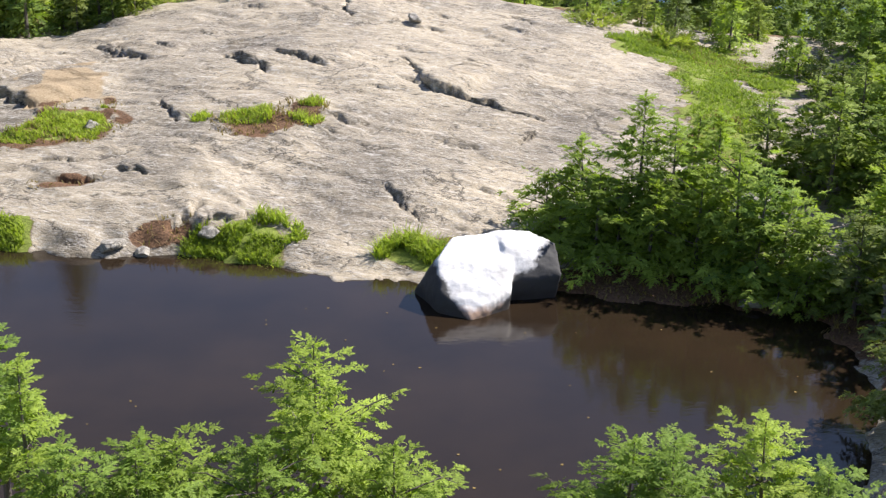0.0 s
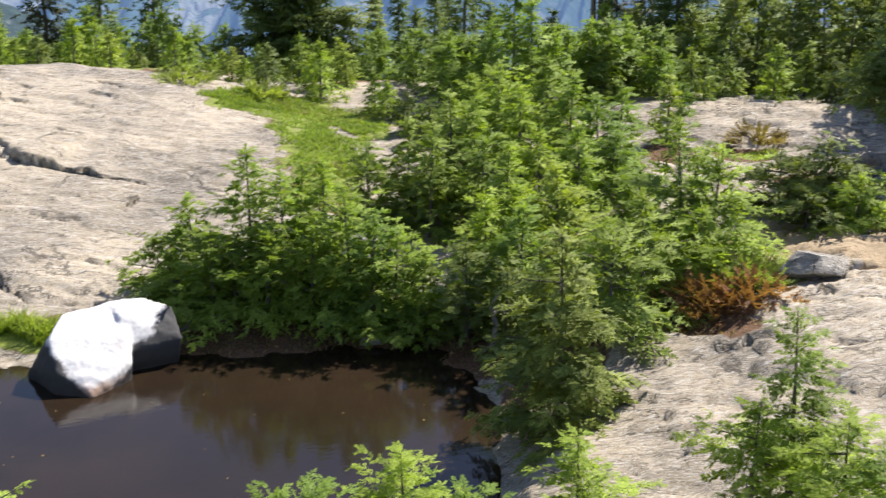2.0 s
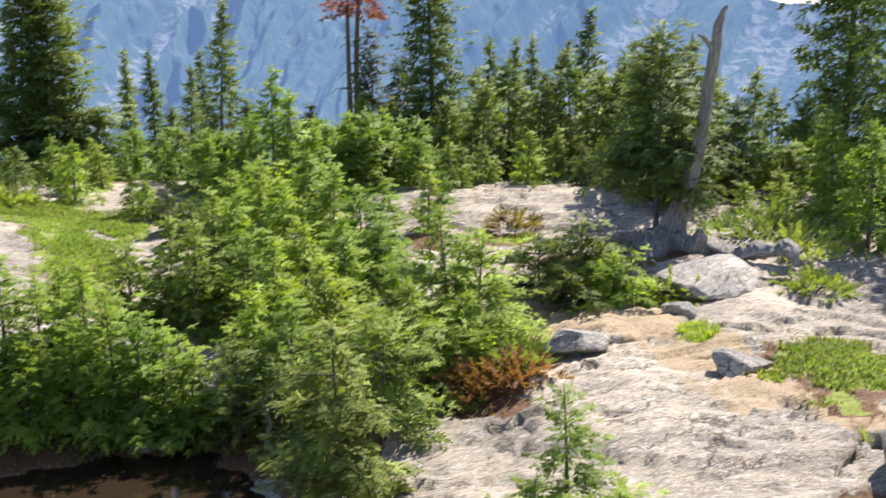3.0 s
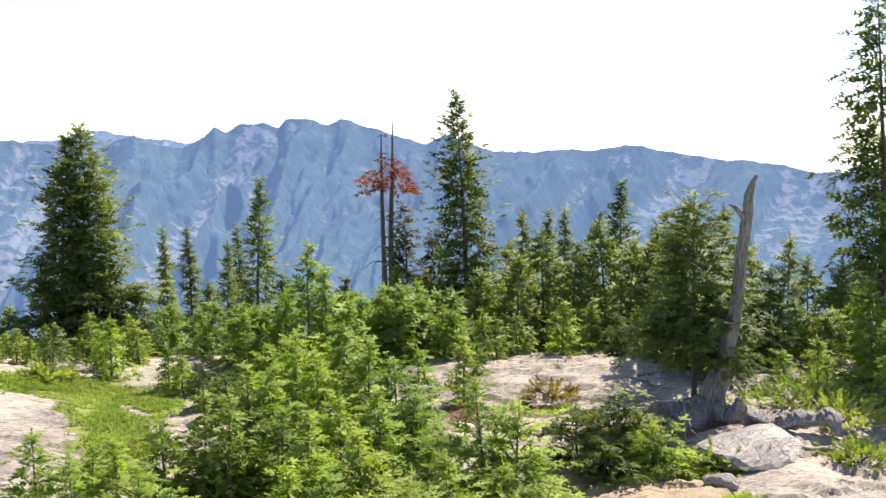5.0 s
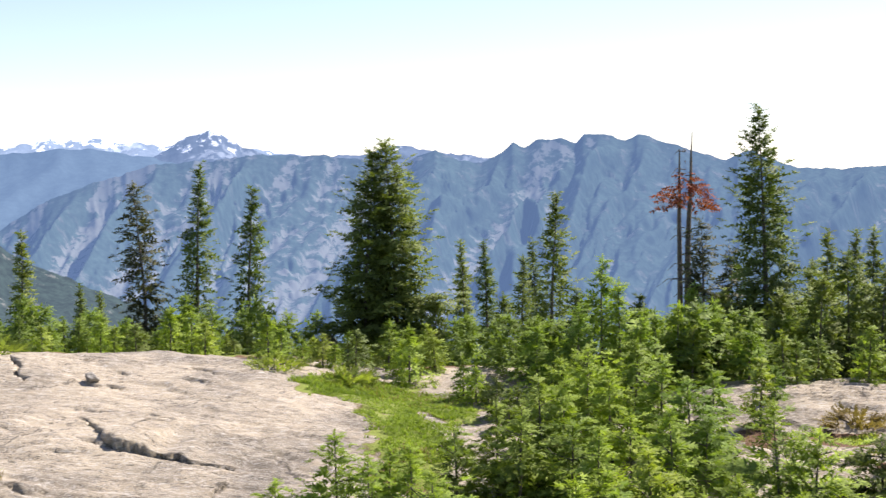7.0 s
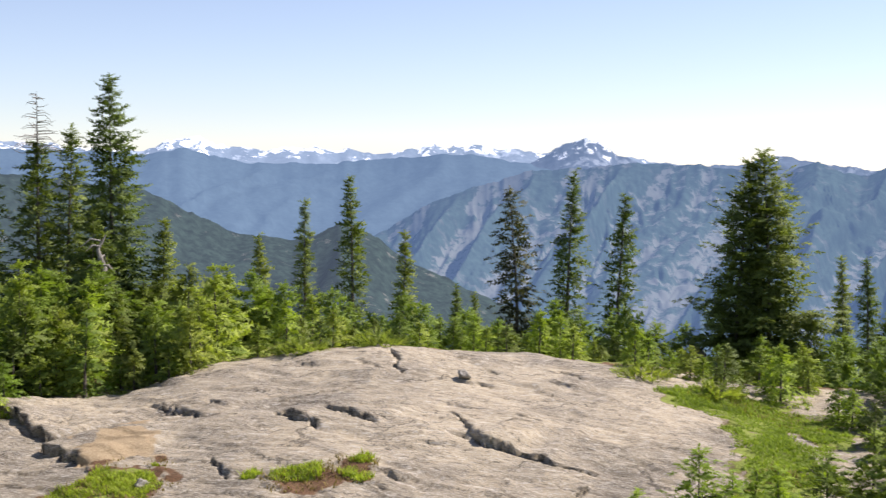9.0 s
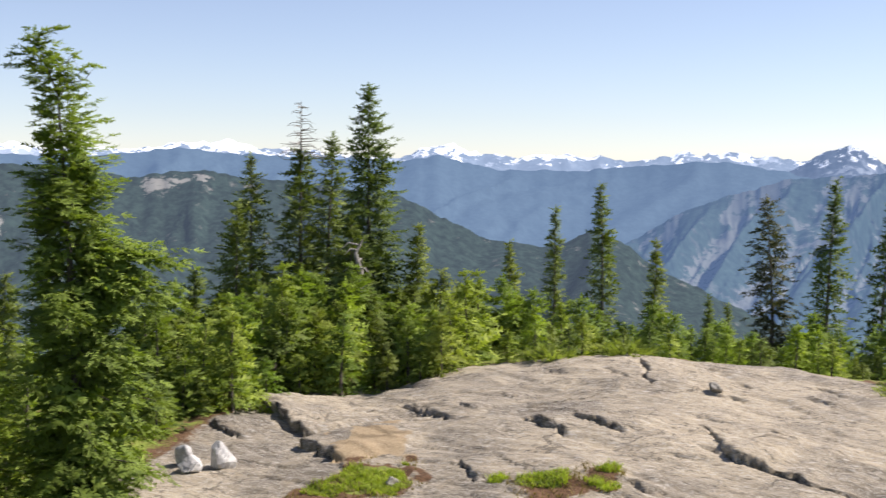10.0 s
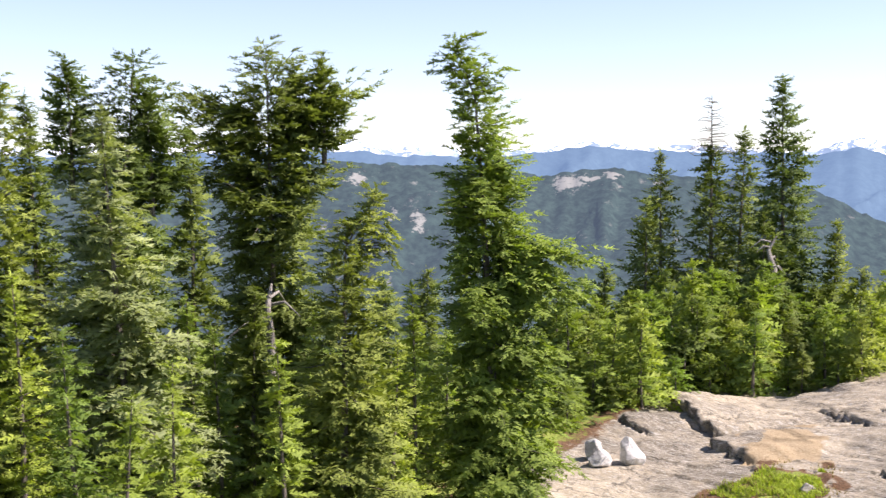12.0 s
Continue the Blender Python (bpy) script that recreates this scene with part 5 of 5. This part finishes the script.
ROOTS = [((-0.2, 0, 0.15), (-0.6, -0.25, 0.0), (-1.0, -0.4, -0.08)), ((-0.2, -0.1, 0.2), (-0.3, -0.5, 0.05), (-0.8, -0.75, -0.05)), ((0, -0.1, 0.15), (0.25, -0.35, 0.08), (0.38, -0.4, 0.42)),
         ((0, 0, 0.1), (0.5, -0.15, 0.0), (0.9, -0.2, -0.1)), ((-0.15, 0.1, 0.2), (-0.6, 0.3, 0.1), (-1.1, 0.4, 0.0))]
for k, (a, b, c) in enumerate(ROOTS):
    limb([a, tuple((p + q) / 2 for p, q in zip(a, b)), b, tuple((p + q) / 2 + (0.06 if i == 2 else 0) for i, (p, q) in enumerate(zip(b, c))), c], [0.20, 0.17, 0.13, 0.10, 0.04], "root", BLEACHED, snag, 9, 0.3, 10 + k)

lx, ly = polar(43.2, 17.9)
log = new("driftwood_log")
log.matrix_basis = Matrix.Translation((lx, ly, ground_at(lx, ly) + 0.12)) @ Matrix.Rotation(radians(-44), 4, "Z")
tagged(log, "twisted bleached log lying beside the snag", "log")
limb([(-0.5, 0.1, -0.05), (-0.42, 0.05, 0.10), (-0.3, 0, 0.05), (-0.12, 0.06, -0.02), (0.05, 0.0, 0.03), (0.25, -0.05, 0.10), (0.45, 0, 0.09), (0.62, 0.03, 0.13), (0.72, -0.05, 0.04), (0.76, -0.1, -0.1)], [0.06, 0.11, 0.085, 0.065, 0.085, 0.10, 0.08, 0.12, 0.08, 0.03], "log_body", BLEACHED, log, 10, 0.45, 30)

# ---- the dead twin pole with a red crown ----
rx0, ry0 = polar(25.3, 33)
dead = new("dead_tree")
dead_z = ground_at(rx0, ry0)
dead.matrix_basis = Matrix.Translation((rx0, ry0, dead_z)) @ Matrix.Rotation(radians(-25.3), 4, "Z")
tagged(dead, "dead twin-stemmed tree with a rust-red crown of dry needles", "dead tree")
dh = top_height(25.5, 33, 0.75)
limb([(-0.05, 0, 0), (-0.1, 0, dh * 0.4), (-0.12, 0, dh * 0.75), (-0.12, 0, dh * 0.93)], [0.11, 0.075, 0.05, 0.015], "trunk", BARK, dead, 8, 0.15, 3)
limb([(0.12, 0, 0), (0.08, 0, dh * 0.4), (0.14, 0, dh * 0.75), (0.2, 0, dh)], [0.115, 0.08, 0.05, 0.01], "trunk", BARK, dead, 8, 0.15, 4)
dead_stem = dead.children[0]
at, way, ln, rl = [], [], [], []
for k in range(170):
    a = rng.uniform(0, 6.28)
    s = rng.uniform(0.05, 0.72)
    at.append((math.cos(a) * s + 0.05, math.sin(a) * s, dh * (0.70 + 0.12 * rng.rand() * (1.2 - s)) - 0.15 * s))
    way.append((math.cos(a), math.sin(a), rng.uniform(-0.5, 0.3)))
    ln.append(rng.uniform(0.18, 0.34))
    rl.append(rng.uniform(-1, 1))
piece("crown", mesh_from("crown", *place_sprays(SPRAYS_FAR, at, way, ln, rl, rng), DRY), dead, "rust-red dry crown")
for k in range(24):
    a, z0 = rng.uniform(0, 6.28), dh * rng.uniform(0.3, 0.97)
    s = rng.uniform(0.2, 0.6) * (1.3 if z0 < dh * 0.5 else 0.9)
    limb([(0.03, 0, z0), (math.cos(a) * s * 0.6, math.sin(a) * s * 0.6, z0 + 0.03), (math.cos(a) * s, math.sin(a) * s, z0 - 0.25 * s)], [0.018, 0.012, 0.004], "branch", BARK, dead_stem, 4, 0.1, k)


# ---- sedge and grass ----
def grass(name, patches, count, height, mat, label, lean=0.35):
    """Tapered bent blades over the turf patches, in one mesh."""
    area = np.array([p[2] * p[3] for p in patches])
    pick = rng.choice(len(patches), count, p=area / area.sum())
    p = np.array(patches)[pick]
    a, q = rng.uniform(0, 2 * math.pi, count), np.sqrt(rng.rand(count)) * 1.3
    u, v = q * np.cos(a) * p[:, 2], q * np.sin(a) * p[:, 3]
    x, y = p[:, 0] + u * np.cos(p[:, 4]) - v * np.sin(p[:, 4]), p[:, 1] + u * np.sin(p[:, 4]) + v * np.cos(p[:, 4])
    keep = (fbm(x * 2.3, y * 2.3, 4, 77) > -0.9 + 1.5 * np.maximum(q - 0.45, 0)) & (pond_edge(x, y) > -0.12)
    x, y = x[keep], y[keep]
    n = len(x)
    z = land(x, y) - 0.01
    h = height * rng.uniform(0.5, 1.25, n) * (0.75 + 0.4 * value(x * 1.3, y * 1.3, 78))
    t = rng.uniform(0, 2 * math.pi, n)
    bend = lean * h * rng.uniform(0.3, 1.5, n)
    w = rng.uniform(0.006, 0.012, n)
    c, s = np.cos(t), np.sin(t)
    base = np.stack([x, y, z], 1)
    side = np.stack([-s * w, c * w, 0 * w], 1)
    mid = base + np.stack([c * bend * 0.3, s * bend * 0.3, h * 0.6], 1)
    tip = base + np.stack([c * bend, s * bend, h], 1)
    verts = np.stack([base - side, base + side, mid + side * 0.8, mid - side * 0.8, tip], 1).reshape(-1, 3)
    k = np.arange(n)[:, None] * 5
    faces = np.concatenate([k + [0, 1, 2], k + [0, 2, 3], k + [3, 2, 4]])
    return tagged(piece(name, mesh_from(name, verts, faces, mat)), label, "grass", kind="stuff")


grass("sedge", TURF[:3], 9000, 0.17, GRASS, "tall fresh sedge hanging over the water", 0.9)
grass("sedge", TURF[3:7], 34000, 0.085, GRASS, "fresh green sedge in wet hollows of the rock", 0.9)
grass("sedge", TURF[7:], 9000, 0.11, GRASS, "short green grass tufts in rock hollows", 0.8)
grass("dry_grass", HUMUS_AND_SHADE, 9000, 0.10, STRAW, "straw-coloured dry grass over humus", 0.9)


# ---- single stones ----
STONES = [(-0.64, 23.35, 0.20, 0.16, 0.15, 11), (9.30, 9.85, 0.44, 0.32, 0.24, 13), (8.25, 11.35, 0.62, 0.34, 0.20, 27), (11.5, 12.9, 1.5, 0.9, 0.22, 28), (10.2, 11.9, 0.3, 0.22, 0.14, 30), (8.95, 7.1, 0.45, 0.42, 0.36, 14), (-5.3, 18.15, 0.18, 0.13, 0.10, 15), (-2.95, 14.75, 0.20, 0.16, 0.10, 16),
          (3.55, 13.25, 0.22, 0.12, 0.08, 17), (3.85, 13.2, 0.16, 0.11, 0.07, 18), (5.2, 11.9, 0.24, 0.17, 0.12, 19), (5.0, 11.4, 0.18, 0.14, 0.1, 20), (-4.1, 14.55, 0.22, 0.16, 0.10, 21),
          (-3.7, 14.5, 0.15, 0.12, 0.07, 22), (10.9, 13.0, 0.16, 0.13, 0.10, 23), (-7.7, 31.8, 0.9, 0.5, 0.45, 24), (5.4, 34.0, 0.5, 0.4, 0.4, 25), (4.0, 15.4, 0.7, 0.4, 0.3, 26)]
for x, y, a, b, c, seed in STONES:
    ob = new("stone", rock_mesh("stone", (a, b, c), GREY_ROCK, seed, 16, 3))
    ob.matrix_basis = pose(x, y, max(ground_at(x, y), -0.04) + c * (0.45 if a < 1 else 0.2), 0, 0, seed * 53)
    tagged(ob, "loose grey angular stone resting on bedrock" if y > 16 or x > 6 else "small grey stone at the water's edge", "stone", "loose stones")


# ---- dead wood ----
def dead_branch(x, y, z, size, seed, label, turn=0.0):
    r2 = np.random.RandomState(seed)
    root = new("dead_branch")
    root.matrix_basis = Matrix.Translation((x, y, z)) @ Matrix.Rotation(turn, 4, "Z")
    tagged(root, label, "dead wood")
    limb([(0, 0, -0.1 * size), (0.05 * size, 0, 0.4 * size), (-0.05 * size, 0, 0.75 * size), (0.1 * size, 0, size)], [0.05 * size, 0.045 * size, 0.03 * size, 0.01 * size], "stem", BLEACHED, root, 7, 0.2, seed)
    stem = root.children[0]
    for k in range(6):
        h, a, s = r2.uniform(0.3, 0.95) * size, r2.uniform(0, 6.28), r2.uniform(0.2, 0.45) * size
        limb([(0, 0, h), (math.cos(a) * s * 0.5, math.sin(a) * s * 0.5, h + 0.1 * s), (math.cos(a) * s, math.sin(a) * s, h - 0.3 * s)], [0.02 * size, 0.015 * size, 0.004 * size], "twig", BLEACHED, stem, 5, 0.1, k)
    return root


dx0, dy0 = polar(20.9, 13.0)
dead_branch(dx0, dy0, ground_at(dx0, dy0) + 0.15, 0.6, 3, "bleached dead twigs hanging over the water")
dx0, dy0 = polar(-17.9, 29.8)
dead_branch(dx0, dy0, ground_at(dx0, dy0) + 1.1, 1.3, 5, "pale crooked dead limb among knoll brush", 0.6)
dx0, dy0 = polar(-40.6, 19.0)
dead_branch(dx0, dy0, ground_at(dx0, dy0) + 2.3, 1.5, 8, "bare bleached limb against the dark hemlock", 2.0)
dx0, dy0 = polar(-41.5, 13.2)
dead_branch(dx0, dy0, ground_at(dx0, dy0) - 0.05, 1.1, 9, "short pale dead stub in young hemlocks", 1.0)
dx0, dy0 = polar(38.8, 17.2)
dead_branch(dx0, dy0, ground_at(dx0, dy0) - 0.05, 0.8, 12, "bleached root branch below the snag", 1.0)


# ---- low dry shrubs ----
def shrub(x, y, size, mat, label, seed, count=170):
    r2 = np.random.RandomState(seed)
    at, way, ln, rl = [], [], [], []
    for k in range(count):
        a, q = r2.uniform(0, 6.28), math.sqrt(r2.rand())
        at.append((math.cos(a) * q * size, math.sin(a) * q * size, r2.uniform(0, 0.55) * size * (1.1 - q)))
        way.append((math.cos(a) * q, math.sin(a) * q, r2.uniform(0.1, 0.9)))
        ln.append(r2.uniform(0.12, 0.26))
        rl.append(r2.uniform(-1, 1))
    root = new("shrub")
    root.matrix_basis = Matrix.Translation((x, y, ground_at(x, y) - 0.02))
    piece("foliage", mesh_from("foliage", *place_sprays(SPRAYS_MID, at, way, ln, rl, r2), mat), root)
    for a in (0.3, 1.6, 2.9, 4.1, 5.4):
        v, f = tube([(0, 0, -0.05), (math.cos(a) * 0.2 * size, math.sin(a) * 0.2 * size, 0.15 * size), (math.cos(a) * 0.6 * size, math.sin(a) * 0.6 * size, 0.3 * size)], [0.02, 0.014, 0.005], 4)
        piece("stem", mesh_from("stem", v, f, BARK), root)
    return tagged(root, label, "shrub")


shrub(6.95, 11.5, 0.5, RUSSET, "russet dry shrub at the thicket's foot", 1)
shrub(7.35, 11.2, 0.4, RUSSET, "russet dry shrub at the thicket's foot", 2, 90)
shrub(11.35, 17.7, 0.45, STRAW, "yellowing low shrub beside the whaleback", 3, 110)
for k, (b, r, size) in enumerate([(43.4, 20.5, 0.9), (44.4, 19.8, 0.8), (45.6, 18.8, 0.6), (46.4, 17.4, 0.5), (9.8, 24.2, 0.5), (6.6, 25.0, 0.5), (-5.5, 26.6, 0.5), (-9.0, 26.4, 0.5), (17.0, 14.1, 0.5), (40.2, 16.6, 0.5), (33.0, 13.9, 0.45)]):
    shrub(*polar(b, r), size, SHRUB, "light green leafy low shrub", 10 + k, 150)


# ---- flecks afloat on the tarn ----
def floating_flecks():
    r2 = np.random.RandomState(4)
    v, f = [], []
    for k in range(45):
        x, y, s = r2.uniform(-5.2, 3.8), r2.uniform(8.6, 13.2), r2.uniform(0.006, 0.013)
        a = r2.uniform(0, 6.28)
        if pond_edge(np.array([x]), np.array([y]))[0] > -0.3:
            continue
        q = len(v)
        for j in range(5):
            v.append((x + s * math.cos(a + j * 1.257) * (1.5 if j % 2 else 1), y + s * math.sin(a + j * 1.257), 0.004 + 0.003 * (j % 2)))
        f.extend([(q, q + 1, q + 2), (q, q + 2, q + 3), (q, q + 3, q + 4)])
    tagged(piece("floating_debris", mesh_from("floating_debris", v, f, STRAW)), "pale specks of debris afloat on dark water", "debris", kind="stuff")


floating_flecks()
